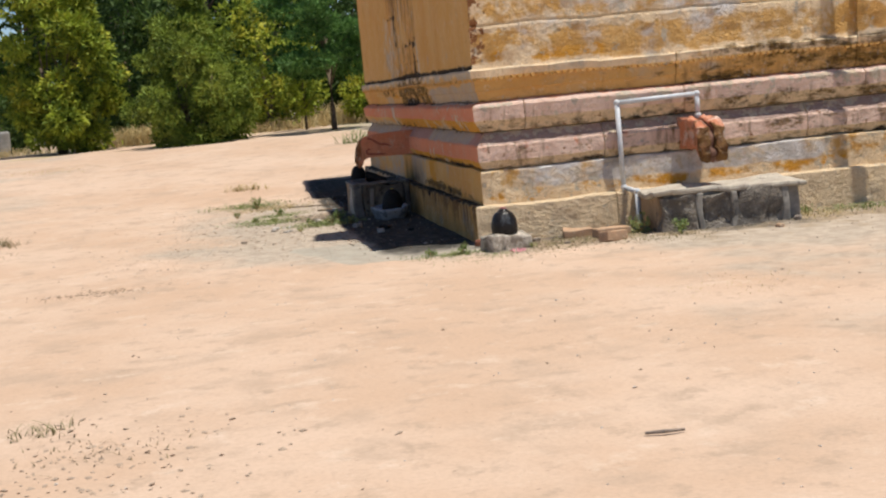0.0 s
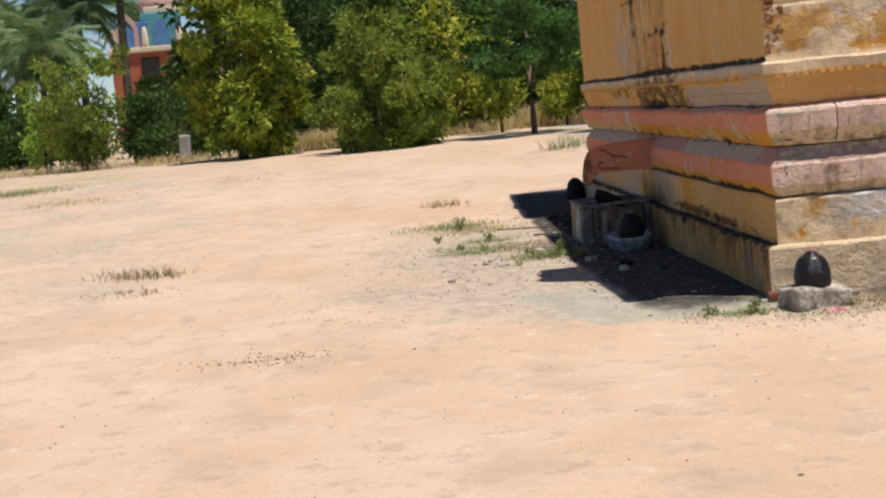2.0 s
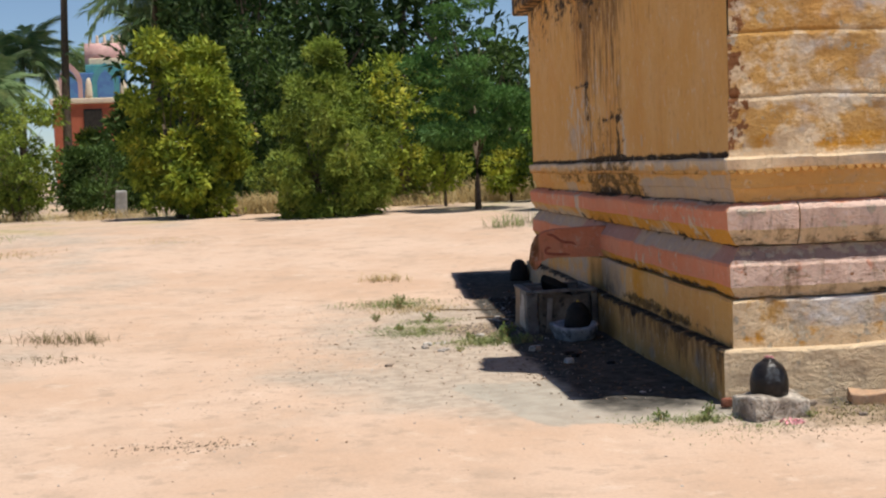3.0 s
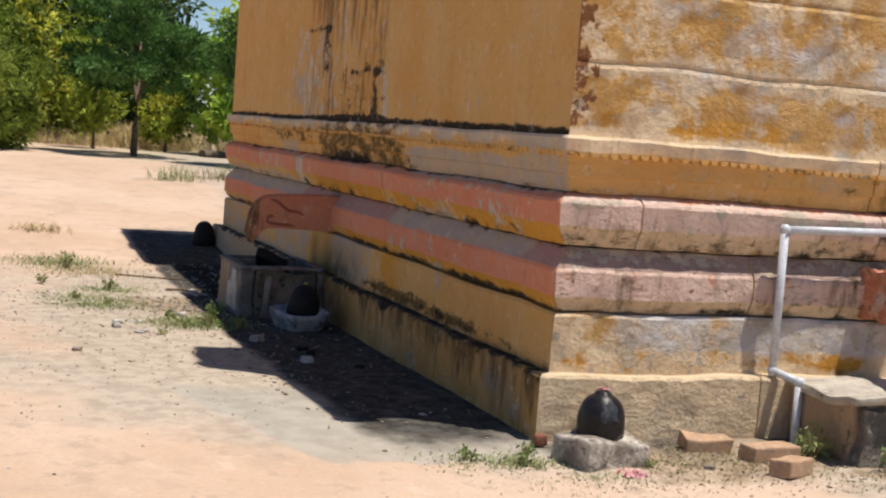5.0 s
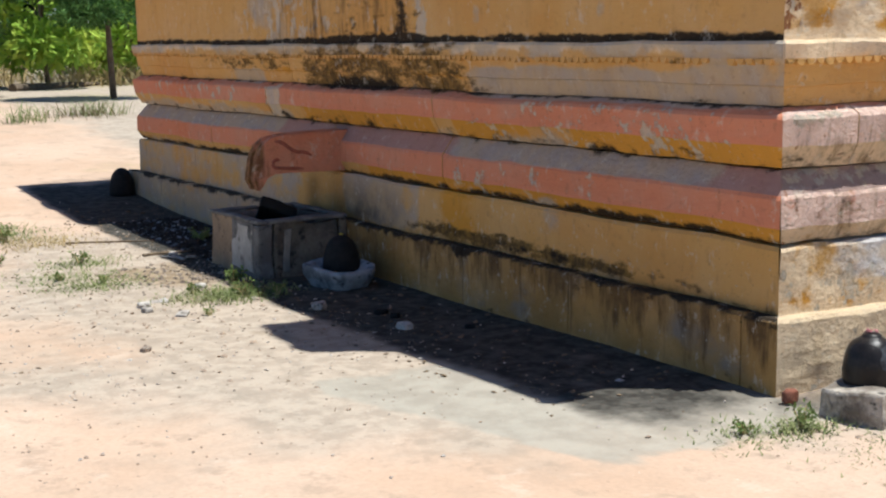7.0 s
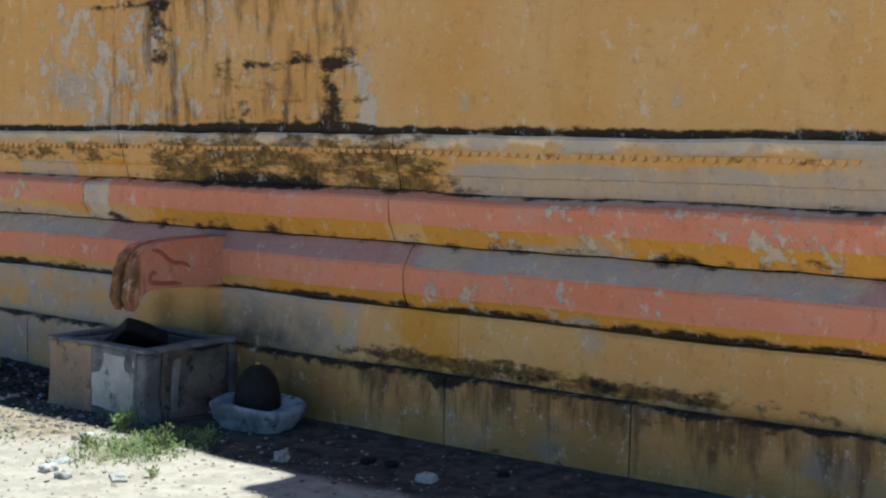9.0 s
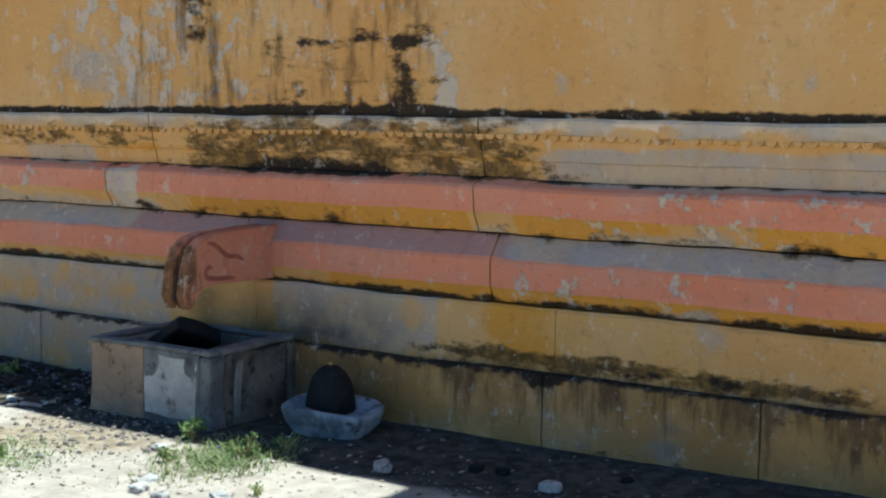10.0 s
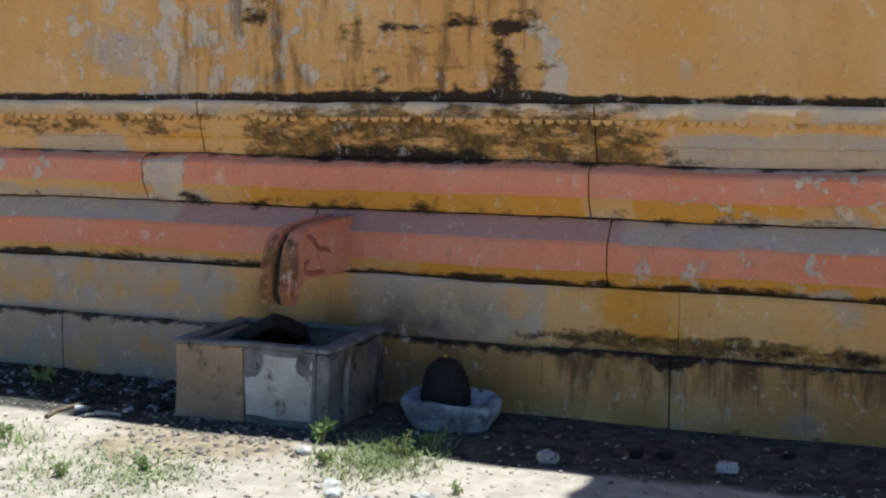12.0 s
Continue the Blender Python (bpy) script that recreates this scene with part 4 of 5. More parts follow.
# ---- loose stones and litter ----
for i, (x, y, r, m, what) in enumerate((
    (-1.53, 3.41, 0.055, PALE_STONE, "pale"), (-0.72, 2.82, 0.07, PALE_STONE, "pale"), (-0.57, 2.11, 0.065, PALE_STONE, "pale"), (-1.05, 3.78, 0.05, PALE_STONE, "pale"),
    (-0.50, 2.50, 0.055, SOOT_STONE, "dark"), (-0.47, 2.39, 0.05, SOOT_STONE, "dark"), (-1.56, 3.27, 0.05, PALE_STONE, "pale"), (-0.30, 1.9, 0.04, SOOT_STONE, "dark"),
    (0.45, -0.18, 0.05, ROCK, "brown"), (2.55, -0.62, 0.06, ROCK, "brown"), (2.25, -0.95, 0.05, BRICK, "orange"), (0.62, -0.55, 0.035, ROCK, "brown"), (-1.9, 2.3, 0.04, ROCK, "brown"))):
    r *= 0.85
    ob = boulder("loose_stone", (r, r * 0.75, r * 0.55), m, None, i * 2.3, 0.25)
    ob.matrix_world = pose(x, y, ground_z(x, y) + r * 0.22, 0, 0, i * 47)
    tagged(ob, "small " + what + " loose stone lying on the soil", "stone", "loose stones")
for i, (x, y, r) in enumerate(((-1.42, 3.50, 0.07), (-1.44, 3.09, 0.065), (-0.78, 4.93, 0.06), (-0.70, 4.86, 0.045), (-0.84, 5.02, 0.05), (-0.74, 5.10, 0.04))):
    ob = part("plaster_flake", box((-r * 0.8, -r * 0.5, -0.010), (r * 0.8, r * 0.5, 0.005), 0.003, 6, 0.035, i * 4.1), PALE_STONE)
    ob.matrix_world = pose(x, y, ground_z(x, y) + 0.012, 6, -5, i * 61)
    tagged(ob, "flat white flake of fallen plaster on the soil", "plaster flake", "plaster flakes")
for x0, y0, x1, y1, r in ((-1.25, 6.0, -0.65, 5.78, 0.009), (-0.95, 5.14, -0.59, 5.18, 0.012)):
    pts = [(x0 + (x1 - x0) * u, y0 + (y1 - y0) * u + 0.02 * math.sin(u * 5), ground_z(x0 + (x1 - x0) * u, y0 + (y1 - y0) * u) + r * 0.8) for u in (0, 0.3, 0.65, 1)]
    tagged(raw("stick", *tube(pts, [r, r * 0.9, r * 0.8, r * 0.4], 7), TWIG), "dark dry stick lying on the soil", "stick", "sticks")
pts = [(2.3 + 2.1 * u, 22.0 + 1.7 * u + 0.2 * math.sin(u * 4), ground_z(2.3 + 2.1 * u, 22 + 1.7 * u) + 0.05) for u in (0, 0.25, 0.5, 0.75, 1)]
tagged(raw("fallen_branch", *tube(pts, [0.09, 0.085, 0.07, 0.06, 0.03], 8), BARK), "dark fallen branch lying below the trees", "branch")
stick = raw("stick", *tube([(-0.64, -6.44, 0.035), (-0.57, -6.46, 0.038), (-0.49, -6.455, 0.034)], [0.006, 0.008, 0.005], 7), ROCK)
tagged(stick, "short dry stick on the open sand", "stick")


def chips(n, where, size, flat, seed):
    """Many small angular bits on the ground."""
    rng, pieces = random.Random(seed), []
    while len(pieces) < n:
        x, y = where(rng)
        if x > -0.05 and y > -0.05:
            continue
        r = size * rng.uniform(0.4, 1.6) * rng.uniform(0.5, 1)
        a = rng.uniform(0, 6.28)
        c = Vector((x, y, ground_z(x, y) + r * flat * 0.35))
        q = Euler((rng.uniform(-0.4, 0.4), rng.uniform(-0.4, 0.4), a)).to_matrix()
        v = [c + q @ Vector((p[0] * r * rng.uniform(0.7, 1.3), p[1] * r * rng.uniform(0.5, 1.0), p[2] * r * flat)) for p in ((1, 0, 0), (0, 1, 0), (-1, 0, 0), (0, -1, 0), (0, 0, 1), (0, 0, -1))]
        pieces.append((v, [(0, 1, 4), (1, 2, 4), (2, 3, 4), (3, 0, 4), (1, 0, 5), (2, 1, 5), (3, 2, 5), (0, 3, 5)]))
    return joined(pieces)


def band(x0, x1, y0, y1):
    return lambda r: (r.uniform(x0, x1), r.uniform(y0, y1))


CLOD = rough_mat("dry_earth_clod", (0.42, 0.32, 0.235), (0.33, 0.25, 0.185), scale=12)
for name, n, where, size, flat, m, label in (
    ("pebbles", 900, band(-7, 3.5, -9, 9), 0.009, 0.6, PEBBLE, "small pale pebbles strewn over the sand"),
    ("dark_litter", 260, band(-7, 3.5, -9, 10), 0.011, 0.35, TWIG, "dark bits of dry leaf and bark on the sand"),
    ("shade_litter", 520, band(-1.0, -0.02, 0.2, 7.5), 0.016, 0.4, TWIG, "dark leaf litter along the temple foot"),
    ("pale_litter", 70, band(-1.6, -0.02, 0.2, 7.0), 0.018, 0.4, PEBBLE, "pale chips of plaster along the temple foot"),
    ("charred_litter", 900, band(-0.62, -0.02, 4.75, 6.8), 0.027, 0.5, MUD, "heap of black charred litter beside the trough"),
    ("pale_flakes", 420, band(-0.62, -0.02, 4.75, 6.8), 0.024, 0.3, BLUE_STONE, "pale flakes among the charred litter"),
    ("earth_clods", 200, lambda r: (-0.98 + 0.2 * r.gauss(0, 1), 4.25 + 0.3 * r.gauss(0, 1)), 0.018, 0.6, ROCK, "crumbly brown earth clods before the trough"),
    ("foot_crumbs", 1100, band(-3.2, -0.6, 0.4, 7.0), 0.008, 0.45, CLOD, "fine crumbs of earth strewn along the temple flank"),
    ("foot_chips", 900, band(-2.6, -0.6, 1.5, 6.5), 0.010, 0.4, PEBBLE, "small pale chips strewn along the temple flank"),
    ("dead_leaves", 170, band(-2.8, -0.5, 1.0, 6.5), 0.013, 0.25, TWIG, "small dark dead leaves on the trodden soil"),
    ("scuffed_ridge", 160, lambda r: (-3.15 + 0.22 * r.gauss(0, 1), -0.38 + 0.10 * r.gauss(0, 1)), 0.010, 0.4, TWIG, "line of dark scuffed litter on the sand"),
    ("sand_clods", 240, lambda r: (-2.75 + 0.4 * r.gauss(0, 1), -5.9 + 0.5 * r.gauss(0, 1)), 0.017, 0.3, CLOD, "flat crumbs of trodden earth on the sand"),
    ("trough_rubble", 300, lambda r: (-1.35 + 0.5 * r.gauss(0, 1), 3.4 + 1.2 * r.gauss(0, 1)), 0.017, 0.4, CLOD, "pale crumbs of plaster and earth by the trough"),
    ("front_clods", 800, lambda r: (r.uniform(-0.1, 3.6), -0.02 - 0.42 * abs(r.gauss(0, 1))), 0.010, 0.4, ROCK, "dark earth clods and dead leaves before the temple front"),
    ("front_rubble", 600, lambda r: (r.uniform(-0.2, 3.6), -0.02 - 0.5 * abs(r.gauss(0, 1))), 0.011, 0.6, CLOD, "crumbled brown rubble before the temple front")):
    v, f = chips(n, where, size, flat, name)
    tagged(raw(name, v, f, m), label, "litter", kind="stuff")


# ---- plants ----
def blades(cx, cy, rad, n, h, seed, lean=1.9):
    rng, pieces = random.Random(seed), []
    for _ in range(int(n * 2.2)):
        a, d = rng.uniform(0, 6.28), rad * math.sqrt(rng.random()) * rng.uniform(0.4, 1.35)
        x, y = cx + d * math.cos(a) * 1.3, cy + d * math.sin(a)
        hh, t, w = 0.36 * h * rng.uniform(0.4, 1.2), rng.uniform(0, 6.28), rng.uniform(0.0016, 0.004) * (1 + 1.5 * h)
        dx, dy = math.cos(t), math.sin(t)
        k = lean * hh * rng.uniform(0.2, 1.3)
        b = Vector((x, y, ground_z(x, y) - 0.01))
        side = Vector((-dy, dx, 0)) * w
        m1, tip = b + Vector((dx * k * 0.35, dy * k * 0.35, hh * 0.62)), b + Vector((dx * k, dy * k, hh))
        pieces.append(([b - side, b + side, m1 + side * 0.8, m1 - side * 0.8, tip], [(0, 1, 2, 3), (3, 2, 4)]))
    return joined(pieces)


for i, (x, y, r, n, h, m) in enumerate((
    (-0.96, 3.46, 0.26, 430, 0.13, GRASS), (-1.14, 3.45, 0.28, 200, 0.10, GRASS), (-1.56, 4.2, 0.28, 650, 0.07, GRASS), (-1.60, 4.55, 0.35, 320, 0.09, GRASS), (-1.40, 5.05, 0.25, 220, 0.10, GRASS),
    (-1.45, 6.1, 0.35, 260, 0.12, STRAW), (-1.7, 6.6, 0.4, 300, 0.16, GRASS), (-0.44, -0.34, 0.22, 200, 0.07, GRASS), (-0.22, -0.38, 0.12, 160, 0.10, GRASS), (0.05, -0.62, 0.15, 100, 0.06, GRASS),
    (1.28, -0.34, 0.14, 130, 0.10, GRASS), (0.65, -0.42, 0.35, 420, 0.08, DRY_WEED), (0.35, -0.75, 0.35, 300, 0.05, DRY_WEED), (1.3, -0.75, 0.4, 320, 0.07, DRY_WEED), (-0.15, -0.75, 0.3, 200, 0.05, GRASS), (2.8, -0.3, 0.4, 260, 0.10, STRAW), (3.3, -0.25, 0.3, 200, 0.12, GRASS), (-4.75, 4.7, 0.35, 110, 0.28, DRY_WEED), (-4.6, 3.4, 0.3, 60, 0.14, DRY_WEED),
    (-1.7, 8.6, 0.25, 70, 0.30, STRAW), (1.3, 14.3, 0.4, 50, 0.6, DRY_WEED), (0.5, 13.9, 0.3, 45, 0.7, GRASS), (1.6, 14.5, 0.35, 60, 0.6, GRASS), (-2.65, -5.6, 0.30, 70, 0.07, DRY_WEED), (-8.8, 15.2, 0.9, 700, 0.22, GRASS), (-2.95, -5.2, 0.15, 30, 0.16, DRY_WEED), (-3.1, -0.40, 0.30, 90, 0.05, DRY_WEED),
    (0.95, -3.5, 0.4, 110, 0.05, STRAW), (-7.4, 12.5, 0.8, 300, 0.14, STRAW), (-5.0, 14.0, 0.8, 200, 0.10, STRAW))):
    v, f = blades(x, y, r, n, h, i)
    dryness = "dry straw-coloured" if m is STRAW else "withered brown" if m is DRY_WEED else "short green"
    tagged(raw("grass_tuft", v, f, m), dryness + " grass tuft growing in the sand", "grass", "grass tufts", "stuff")


def leafage(clusters, n, size, seed, slim=0.42, droop=0.0, up=0.4):
    """Many single leaves, each a bent kite, on the shells of leaf clumps."""
    rng = np.random.RandomState(seed)
    c = np.array([q[0] for q in clusters], float)
    r = np.array([q[1] for q in clusters], float)
    flat = np.array([q[2] for q in clusters], float)
    pick = rng.choice(len(c), n, p=r ** 2 / (r ** 2).sum())
    d = rng.normal(size=(n, 3))
    d /= np.linalg.norm(d, axis=1)[:, None]
    rad = r[pick] * rng.uniform(0.35, 1.0, n) ** 0.5 * (1 + 0.25 * rng.normal(size=n) * (rng.rand(n) > 0.8))
    off = d * rad[:, None]
    off[:, 2] *= flat[pick]
    p = c[pick] + off
    way = d + rng.normal(scale=0.7, size=(n, 3)) + np.array((0, 0, -droop))
    way /= np.linalg.norm(way, axis=1)[:, None]
    nor = rng.normal(scale=0.6, size=(n, 3)) + d * 0.5 + np.array((0, 0, up))
    side = np.cross(way, nor)
    side /= np.linalg.norm(side, axis=1)[:, None] + 1e-9
    nor = np.cross(side, way)
    ln = size * rng.uniform(0.6, 1.3, n)[:, None]
    v = np.stack([p, p + way * ln * 0.45 + side * ln * slim * 0.5 + nor * ln * 0.08, p + way * ln - nor * ln * 0.1, p + way * ln * 0.45 - side * ln * slim * 0.5 + nor * ln * 0.08], 1).reshape(-1, 3)
    f = np.arange(4 * n).reshape(-1, 4)
    return v.tolist(), f.tolist()


def weed(x, y, h, n, leaf, seed, material):
    """A small wild herb: a few leaning stems with loose leaves."""
    t = thing("weed", "small leafy green weed growing from the soil", "weed", (x, y, ground_z(x, y)), 0, "leafy weeds")
    r, cl = random.Random(seed), []
    for _ in range(n):
        a, k = r.uniform(0, 6.28), r.uniform(0.3, 0.9)
        e = Vector((math.cos(a) * h * k, math.sin(a) * h * k, h * r.uniform(0.5, 1.1)))
        v, f = tube([(0, 0, -0.02), e * 0.5 + Vector((0, 0, h * 0.12)), e], [0.0035, 0.003, 0.0015], 5)
        raw("stem", v, f, STRAW, t)
        cl += [(e * u, h * 0.16, 0.6) for u in (0.55, 0.8, 1.0)]
    v, f = leafage(cl, n * 16, leaf, seed, 0.5)
    raw("leaves", v, f, material, t)


def clumps(height, low, width, shape, count, seed, size, flat=0.75):
    """Leaf clumps inside an uneven crown outline: shape maps 0..1 up the crown to a share of the width."""
    rng, out = random.Random(seed), []
    while len(out) < count:
        u, a = rng.random() ** 1.2, rng.uniform(0, 6.28)
        w = width * 0.5 * shape(u) * (0.82 + 0.3 * noise.noise(Vector((math.cos(a) * 1.4, math.sin(a) * 1.4, u * 3 + seed))))
        d = w * math.sqrt(rng.uniform(0.12, 1))
        out.append(((d * math.cos(a), d * math.sin(a), low + (height - low) * u), size * rng.uniform(0.6, 1.25) * (1.12 - 0.42 * u), flat))
    return out


def tree(name, x, y, label, category, height, low, width, shape, count, size, leaves, leaf, material, seed, stems=1, trunk=0.05, slim=0.42, flat=0.75, group="", fork=0.45, z=None):
    t = thing(name, label, category, (x, y, ground_z(x, y) if z is None else z), 0, group)
    cl = clumps(height, low, width, shape, count, seed, size, flat)
    rng = random.Random(seed + 99)
    for k in range(stems):
        a = rng.uniform(0, 6.28)
        base = Vector((0.06 * (stems > 1) * math.cos(a), 0.06 * (stems > 1) * math.sin(a), -0.05))
        top = Vector((width * 0.12 * math.cos(a) * (stems > 1), width * 0.12 * math.sin(a) * (stems > 1), low + (height - low) * fork))
        mid = base.lerp(top, 0.5) + Vector((rng.uniform(-0.06, 0.06), rng.uniform(-0.06, 0.06), 0)) * height * 0.3
        v, f = tube([base, base.lerp(mid, 0.5), mid, top], [trunk * 1.25, trunk, trunk * 0.8, trunk * 0.45], 9)
        smooth(raw("trunk" if stems == 1 else "stem", v, f, BARK, t))
        for c in rng.sample(cl, min(len(cl), 11 if stems == 1 else 5)):
            e = Vector(c[0])
            s = base.lerp(mid, 0.9) if e.z < top.z else mid.lerp(top, rng.random())
            m = s.lerp(e, 0.5) + Vector((0, 0, 0.08 * height * rng.random()))
            v, f = tube([s, m, e], [trunk * 0.34, trunk * 0.2, trunk * 0.06], 6)
            smooth(raw("limb", v, f, BARK, t))
    v, f = leafage(cl, leaves, leaf, seed, slim)
    raw("crown", v, f, material, t)
    return t


for i, (x, y, h, n, leaf) in enumerate(((-0.22, -0.36, 0.13, 6, 0.035), (-0.45, -0.30, 0.08, 5, 0.03), (1.30, -0.38, 0.17, 8, 0.05), (1.52, -0.68, 0.14, 7, 0.045), (-0.83, 3.80, 0.12, 5, 0.05), (-0.92, 3.40, 0.14, 9, 0.03), (-0.75, 3.32, 0.10, 6, 0.03), (-1.15, 3.62, 0.09, 6, 0.03), (-1.42, 5.05, 0.14, 7, 0.035), (-1.50, 4.25, 0.07, 8, 0.025), (-1.70, 4.50, 0.07, 8, 0.025), (-1.62, 6.3, 0.18, 8, 0.04), (-0.35, 5.6, 0.12, 6, 0.05), (2.75, -0.35, 0.12, 6, 0.035), (0.35, -0.50, 0.06, 5, 0.02), (-1.3, 3.0, 0.06, 6, 0.02), (-1.9, 5.3, 0.10, 6, 0.03))):
    weed(x, y, h * 0.7, n, leaf * 0.7, 200 + i, LEAF_WEED)
ROUND = lambda u: math.sqrt(max(0.02, 1 - (2 * u - 0.9) ** 2 / 1.25))
CONE = lambda u: (0.80 + 0.5 * u) if u < 0.3 else 0.95 * (1 - (u - 0.3) / 0.74) ** 0.9 + 0.03
SPIRE = lambda u: (0.7 + 0.8 * u) if u < 0.3 else max(0.08, 0.94 - 1.25 * (u - 0.3))
UMBRELLA = lambda u: 0.75 + 0.25 * math.sin(u * 3.0) - 0.25 * u * u
FAN = lambda u: 0.35 + 0.65 * math.sin(min(1, u * 1.25) * 1.6)
tree("mango_tree", -5.5, 21.7, "bushy young tree with yellowing leaf tips on sand", "tree", 4.0, 0.35, 3.1, ROUND, 62, 0.36, 15000, 0.17, LEAF_GOLD, 3, 4, 0.05)
tree("shrub", -2.35, 18.9, "olive green conical shrub growing on bare sand", "shrub", 3.3, 0.10, 3.6, CONE, 110, 0.30, 26000, 0.12, LEAF_OLIVE, 5, 6, 0.03, slim=0.34)
tree("shade_tree", 0.60, 19.4, "slender tree with a dark feathery crown", "tree", 4.1, 1.35, 4.0, UMBRELLA, 34, 0.46, 15000, 0.13, LEAF_BLUE, 8, 1, 0.055, slim=0.3, flat=0.28, fork=0.3)
tree("shade_tree", 2.75, 17.4, "tall thin tree with a dark feathery crown", "tree", 4.9, 1.25, 2.5, SPIRE, 60, 0.36, 13000, 0.11, LEAF_BLUE, 12, 1, 0.045, slim=0.3, flat=0.3, fork=0.85)
tree("shrub", -9.7, 25.2, "sparse twiggy shrub with yellow green leaves", "shrub", 2.75, 0.3, 3.2, FAN, 70, 0.26, 8000, 0.12, LEAF_OLIVE, 15, 9, 0.022)
tree("shrub", -10.9, 26.5, "small yellow-leaved shrub beside a twiggy one", "shrub", 1.8, 0.3, 1.3, ROUND, 24, 0.26, 1800, 0.12, LEAF_LIME, 16, 3, 0.02)
tree("sapling", 3.3, 23.2, "lime green broad-leaved sapling", "tree", 3.3, 0.5, 2.5, ROUND, 42, 0.36, 3600, 0.22, LEAF_LIME, 18, 2, 0.04)
tree("sapling", 0.20, 22.5, "yellow green sapling beside the slender tree", "tree", 1.95, 0.5, 1.15, ROUND, 22, 0.24, 1800, 0.13, LEAF_GOLD, 34, 1, 0.03)
tree("sapling", 1.85, 24.0, "small yellow green sapling in dry grass", "tree", 1.5, 0.3, 1.1, ROUND, 20, 0.24, 1500, 0.13, LEAF_GOLD, 36, 1, 0.03)
tree("sapling", 0.05, 26.5, "yellow green sapling in the dry grass", "tree", 2.3, 0.7, 1.6, ROUND, 26, 0.30, 2200, 0.16, LEAF_LIME, 20, 1, 0.045)
tree("shrub", -8.0, 27.2, "dusty green shrub behind the marker stone", "shrub", 1.7, 0.1, 3.4, ROUND, 50, 0.32, 6000, 0.14, LEAF_DARK, 22, 5, 0.025)
tree("mango_tree", -3.7, 26.0, "dark bushy tree behind the shrubs", "tree", 4.6, 0.3, 3.6, ROUND, 70, 0.45, 5200, 0.2, LEAF_DARK, 24, 3, 0.06)
tree("mango_tree", -0.6, 25.5, "dense green bushy tree with drooping leaves", "tree", 3.5, 0.4, 3.4, ROUND, 70, 0.42, 5500, 0.18, LEAF_GOLD, 26, 3, 0.06)
tree("mango_tree", 2.0, 28.0, "dense dark green bushy tree in dry grass", "tree", 4.0, 0.2, 3.8, ROUND, 70, 0.45, 5000, 0.2, LEAF_DARK, 28, 3, 0.06)
tree("mango_tree", 5.3, 25.0, "leafy lime green tree beyond the temple", "tree", 3.1, 0.3, 3.4, ROUND, 50, 0.42, 4500, 0.21, LEAF_LIME, 30, 3, 0.06)
tree("mango_tree", -14.2, 34.0, "low dark green tree on the far side", "tree", 2.2, 0.2, 3.6, ROUND, 50, 0.5, 3500, 0.2, LEAF_DARK, 32, 3, 0.06)

# the tall grove behind
rng = random.Random(4)
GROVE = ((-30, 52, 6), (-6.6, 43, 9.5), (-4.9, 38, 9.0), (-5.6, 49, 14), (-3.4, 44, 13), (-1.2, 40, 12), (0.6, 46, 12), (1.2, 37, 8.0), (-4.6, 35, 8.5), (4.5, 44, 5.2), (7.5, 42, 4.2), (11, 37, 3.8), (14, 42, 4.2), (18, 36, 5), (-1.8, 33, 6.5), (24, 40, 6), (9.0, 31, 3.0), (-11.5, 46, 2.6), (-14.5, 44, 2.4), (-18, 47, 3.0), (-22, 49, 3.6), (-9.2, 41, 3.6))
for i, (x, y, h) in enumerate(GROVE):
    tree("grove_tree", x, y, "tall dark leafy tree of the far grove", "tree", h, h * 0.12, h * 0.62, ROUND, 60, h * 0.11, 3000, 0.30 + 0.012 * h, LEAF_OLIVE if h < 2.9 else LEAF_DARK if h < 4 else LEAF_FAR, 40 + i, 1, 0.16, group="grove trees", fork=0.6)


def brush():
    """Undergrowth under the grove, too tangled to count."""
    r, cl = random.Random(11), []
    for _ in range(430):
        x, y = r.uniform(-19, 24), r.uniform(28, 36)
        if -17 < x < -9.5 and y < 33:
            continue
        cl.append(((x, y, ground_z(x, y) + r.uniform(0.1, 1.5)), r.uniform(0.35, 0.75), 0.8))
    return leafage(cl, 15000, 0.22, 5)


v, f = brush()
tagged(raw("undergrowth", v, f, LEAF_DARK), "tangled dark green undergrowth below the grove", "undergrowth", kind="stuff")
for i, (x, y, r, n, h) in enumerate(((-7.2, 23.6, 1.3, 300, 0.6), (-3.8, 23.5, 0.8, 450, 1.3), (1.8, 25.5, 1.2, 400, 1.6), (-10.5, 25, 1.8, 350, 0.7), (4.8, 24.5, 1.4, 350, 1.3), (-0.5, 24.5, 1.2, 300, 0.9), (0.0, 30, 3.0, 500, 1.6))):
    v, f = blades(x, y, r, n, h, 70 + i)
    tagged(raw("dry_grass", v, f, STRAW), "tall dry straw-coloured grass among the trees", "grass", "dry grass stands", "stuff")


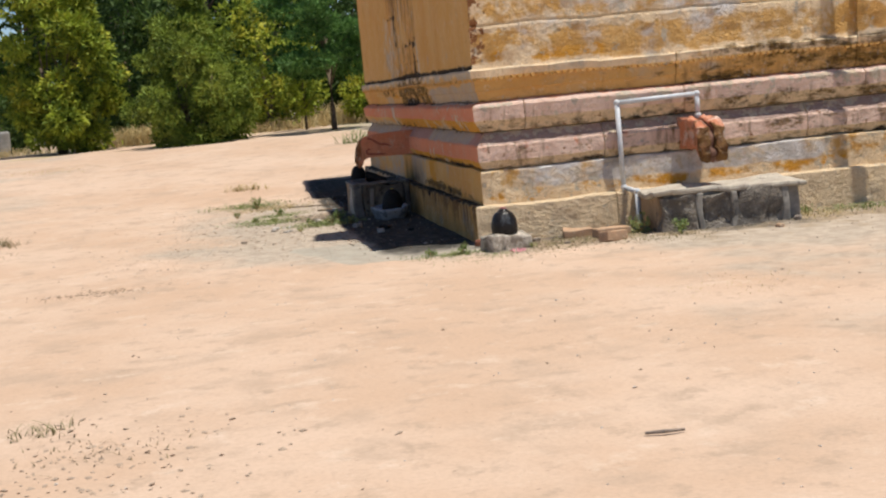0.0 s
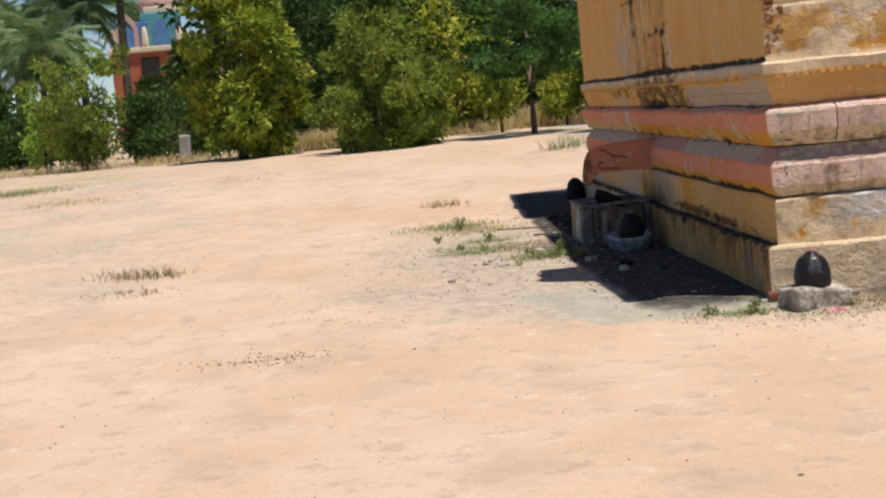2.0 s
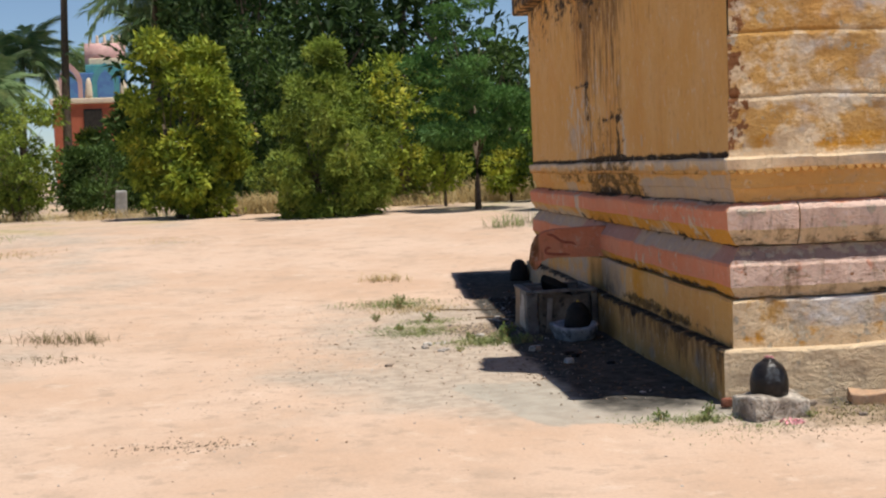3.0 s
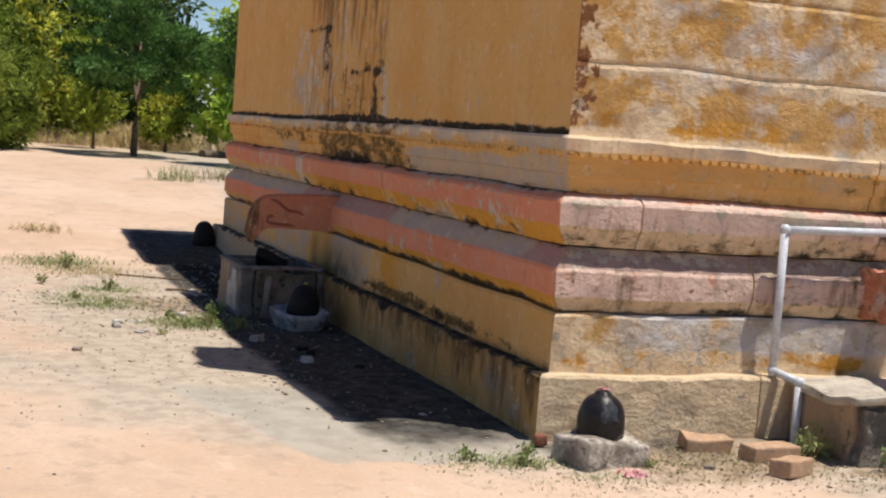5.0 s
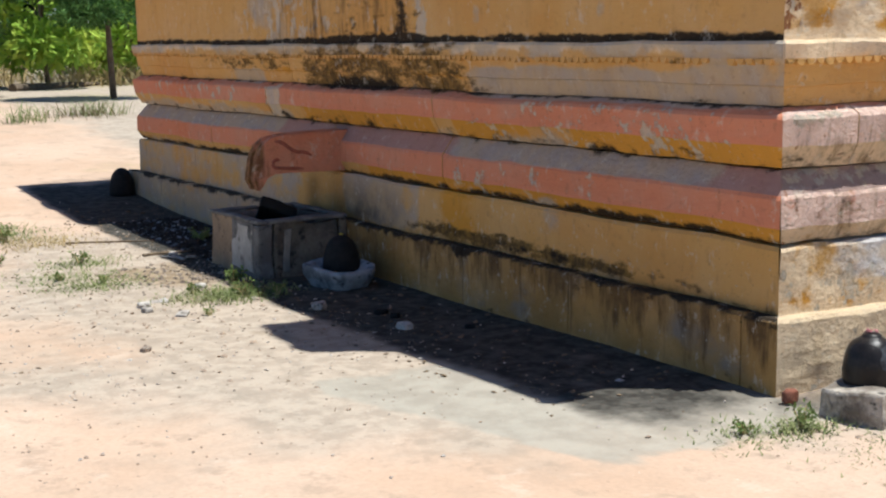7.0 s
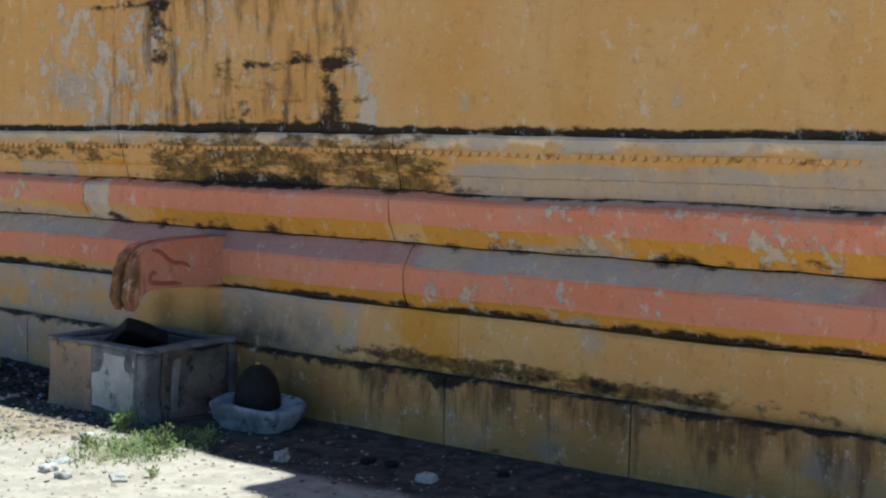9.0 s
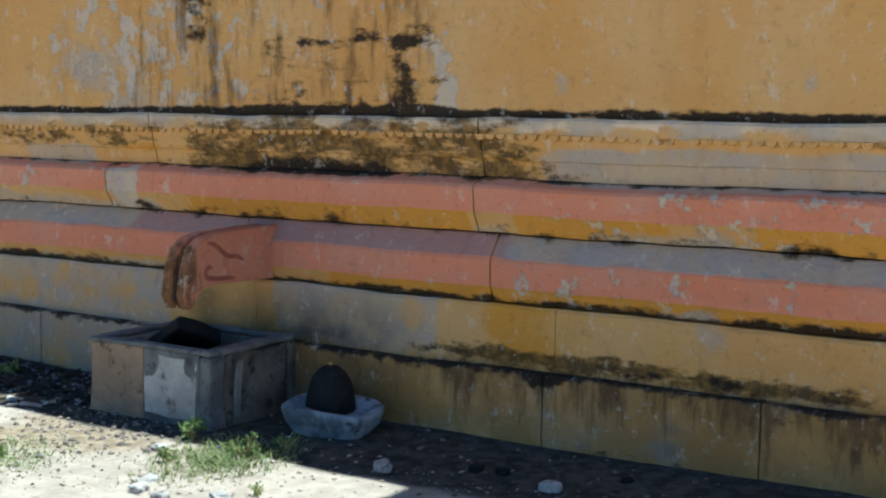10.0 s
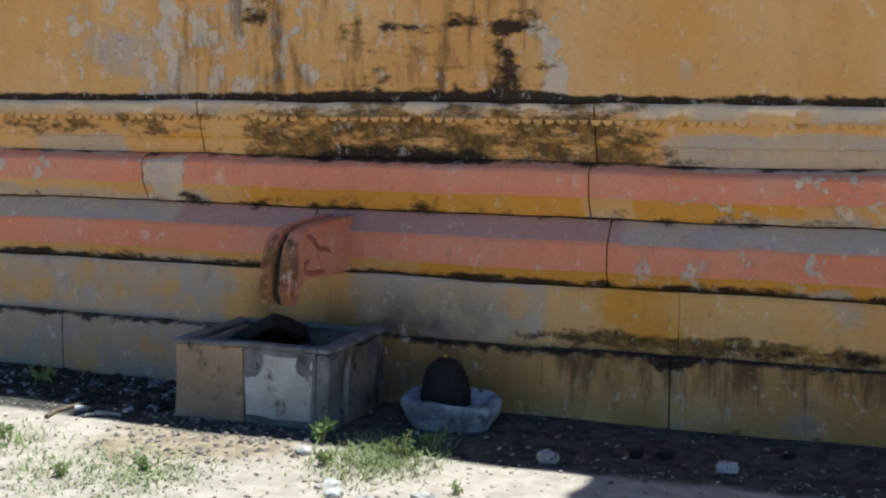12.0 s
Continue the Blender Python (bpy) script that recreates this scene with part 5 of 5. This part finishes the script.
def frond_mesh(length, seed):
    """One palm frond: an arching rachis with drooping leaflets on both sides."""
    r = random.Random(seed)
    spine = [Vector((length * u, 0, length * (0.42 * u - 0.72 * u * u))) for u in np.linspace(0, 1, 12)]
    pieces = [tube(spine, [0.04 * (1 - 0.8 * i / 11) for i in range(12)], 5)]
    for i in range(46):
        u = 0.1 + 0.88 * i / 46
        p = Vector((length * u, 0, length * (0.42 * u - 0.72 * u * u)))
        for sgn in (-1, 1):
            ln = length * 0.30 * (math.sin(min(1, u * 1.3 + 0.1) * 2.6) + 0.25) * r.uniform(0.8, 1.15)
            tip = p + Vector((ln * 0.55, sgn * ln * 0.8, -ln * r.uniform(0.35, 0.8)))
            mid = p.lerp(tip, 0.5) + Vector((0, 0, ln * 0.1))
            w = Vector((0.035, 0, 0.01))
            pieces.append(([p - w * 0.4, p + w * 0.4, mid + w, mid - w, tip], [(0, 1, 2, 3), (3, 2, 4)]))
    v, f = joined(pieces)
    me = bpy.data.meshes.new("frond")
    me.from_pydata([tuple(q) for q in v], [], f)
    me.materials.append(LEAF_PALM)
    return me


FRONDS = [frond_mesh(2.9, k) for k in range(3)]


def palm(x, y, h, seed, bend=0.5, size=1.0):
    t = thing("palm_tree", "coconut palm with grey trunk and arching fronds", "palm tree", (x, y, ground_z(x, y)), 0, "coconut palms")
    r = random.Random(seed)
    a = r.uniform(0, 6.28)
    pts = [Vector((bend * math.cos(a) * u * u, bend * math.sin(a) * u * u, -0.1 + (h + 0.1) * u)) for u in np.linspace(0, 1, 8)]
    v, f = tube(pts, [0.20 - 0.09 * u for u in np.linspace(0, 1, 8)], 10)
    smooth(raw("trunk", v, f, BARK, t))
    for i in range(22):
        ob = new("frond", FRONDS[i % 3])
        ob.parent = t
        ob.matrix_basis = Matrix.Translation(pts[-1]) @ pose(0, 0, 0, 0, 0, i * 137.5) @ pose(0, 0, 0, r.uniform(-15, 15), 38 - i * 4.6 + r.uniform(-8, 8), 0) @ Matrix.Scale(size, 4)


for i, (x, y, h) in enumerate(((-14.9, 50, 6.0), (-12.9, 49, 12.5), (-8.6, 47, 6.8), (-18.2, 52, 4.4), (-15.9, 47, 3.6), (-7.6, 50, 9.5), (-12.8, 76, 9.5), (-20.5, 58, 6.0), (-10.0, 74, 10.5), (-22, 50, 5.5), (-16.5, 78, 7.5), (-8.0, 60, 11.5), (-14.8, 46, 4.4), (-8.7, 45, 8.2), (-9.6, 55, 12.0), (-17.2, 49, 5.4))):
    palm(x, y, h, i, size=0.72 if y < 60 and h < 8 else 1.0)

# marker stone, far wall, and the small painted shrine tower
marker = part("marker_stone", box((-0.13, -0.1, -0.1), (0.13, 0.1, 0.62), 0.05, 2, 0.02), GREY_POST)
marker.matrix_world = pose(-7.2, 24.6, ground_z(-7.2, 24.6), 0, 3, 10)
tagged(marker, "short weathered grey boundary stone in dry grass", "marker stone")
far_wall = thing("boundary_wall", "low white limewashed boundary wall far off", "wall", (-24, 47, ground_z(-24, 47)))
part("wall", box((-8, -0.15, -0.2), (7.2, 0.15, 0.9), 0.02), GREY_POST, far_wall)
part("coping", box((-8, -0.22, 0.9), (7.25, 0.22, 1.35), 0.03), WHITE_WALL, far_wall)

tower = thing("shrine_tower", "small painted temple tower with niches behind palms", "temple tower", (-15.4, 70.5, ground_z(-15.4, 70)), 8)
part("base", box((-2.1, -1.5, -0.3), (2.1, 1.5, 5.1), 0.05), RED_WALL, tower)
# flat black panel added as a doorway, the opening's shade in its colour
part("doorway", box((-0.5, -1.56, 3.6), (0.5, -1.49, 4.8), 0.02), MUD, tower)
part("cornice", box((-2.25, -1.65, 5.1), (2.25, 1.65, 5.4), 0.06), CREAM, tower)
part("upper_storey", box((-1.9, -1.2, 5.4), (1.9, 1.2, 6.8), 0.05), BLUE, tower)
for x, w, h, m in ((-1.1, 0.62, 1.9, ROSE_PAINT), (0.75, 0.72, 1.9, TEAL)):
    ring = [(-w, 0), (-w, h * 0.5), (-w * 0.8, h * 0.72), (-w * 0.4, h * 0.88), (0, h), (w * 0.4, h * 0.88), (w * 0.8, h * 0.72), (w, h * 0.5), (w, 0)]
    inner = [(a * 0.62, b * 0.80) for a, b in ring]
    for name, shape, y0, y1, mm in (("niche_arch", ring, -1.5, -1.2, m), ("niche", inner, -1.53, -1.5, BLUE)):
        n = len(shape)
        v = [(x + a, y0, 5.42 + b) for a, b in shape] + [(x + a, y1, 5.42 + b) for a, b in shape]
        f = [tuple(range(n)), tuple(range(2 * n - 1, n - 1, -1))] + [(i, n + i, n + (i + 1) % n, (i + 1) % n) for i in range(n)]
        raw(name, v, f, mm, tower)
for x in (-1.85, -0.15, 1.7):
    v, f = dome(0.2, 1.1, BELL)
    ob = smooth(raw("figure_post", v, f, CREAM, tower))
    ob.matrix_basis = pose(x, -1.45, 5.4)
part("band", box((-0.3, -1.0, 6.8), (1.9, 1.0, 7.25), 0.05), TEAL, tower)
part("neck", box((-0.1, -0.85, 7.25), (1.7, 0.85, 7.6), 0.05), CREAM, tower)
bm = bmesh.new()
bmesh.ops.create_cone(bm, cap_ends=True, segments=20, radius1=0.75, radius2=0.75, depth=2.2)
ob = smooth(part("barrel_roof", bm, ROSE_PAINT, tower))
ob.matrix_basis = pose(0.8, 0, 7.75, 0, 90, 0)
for i in range(5):
    v, f = dome(0.09, 0.5, BELL)
    raw("finial", v, f, CREAM, tower).matrix_basis = pose(0.0 + i * 0.4, 0, 8.45)
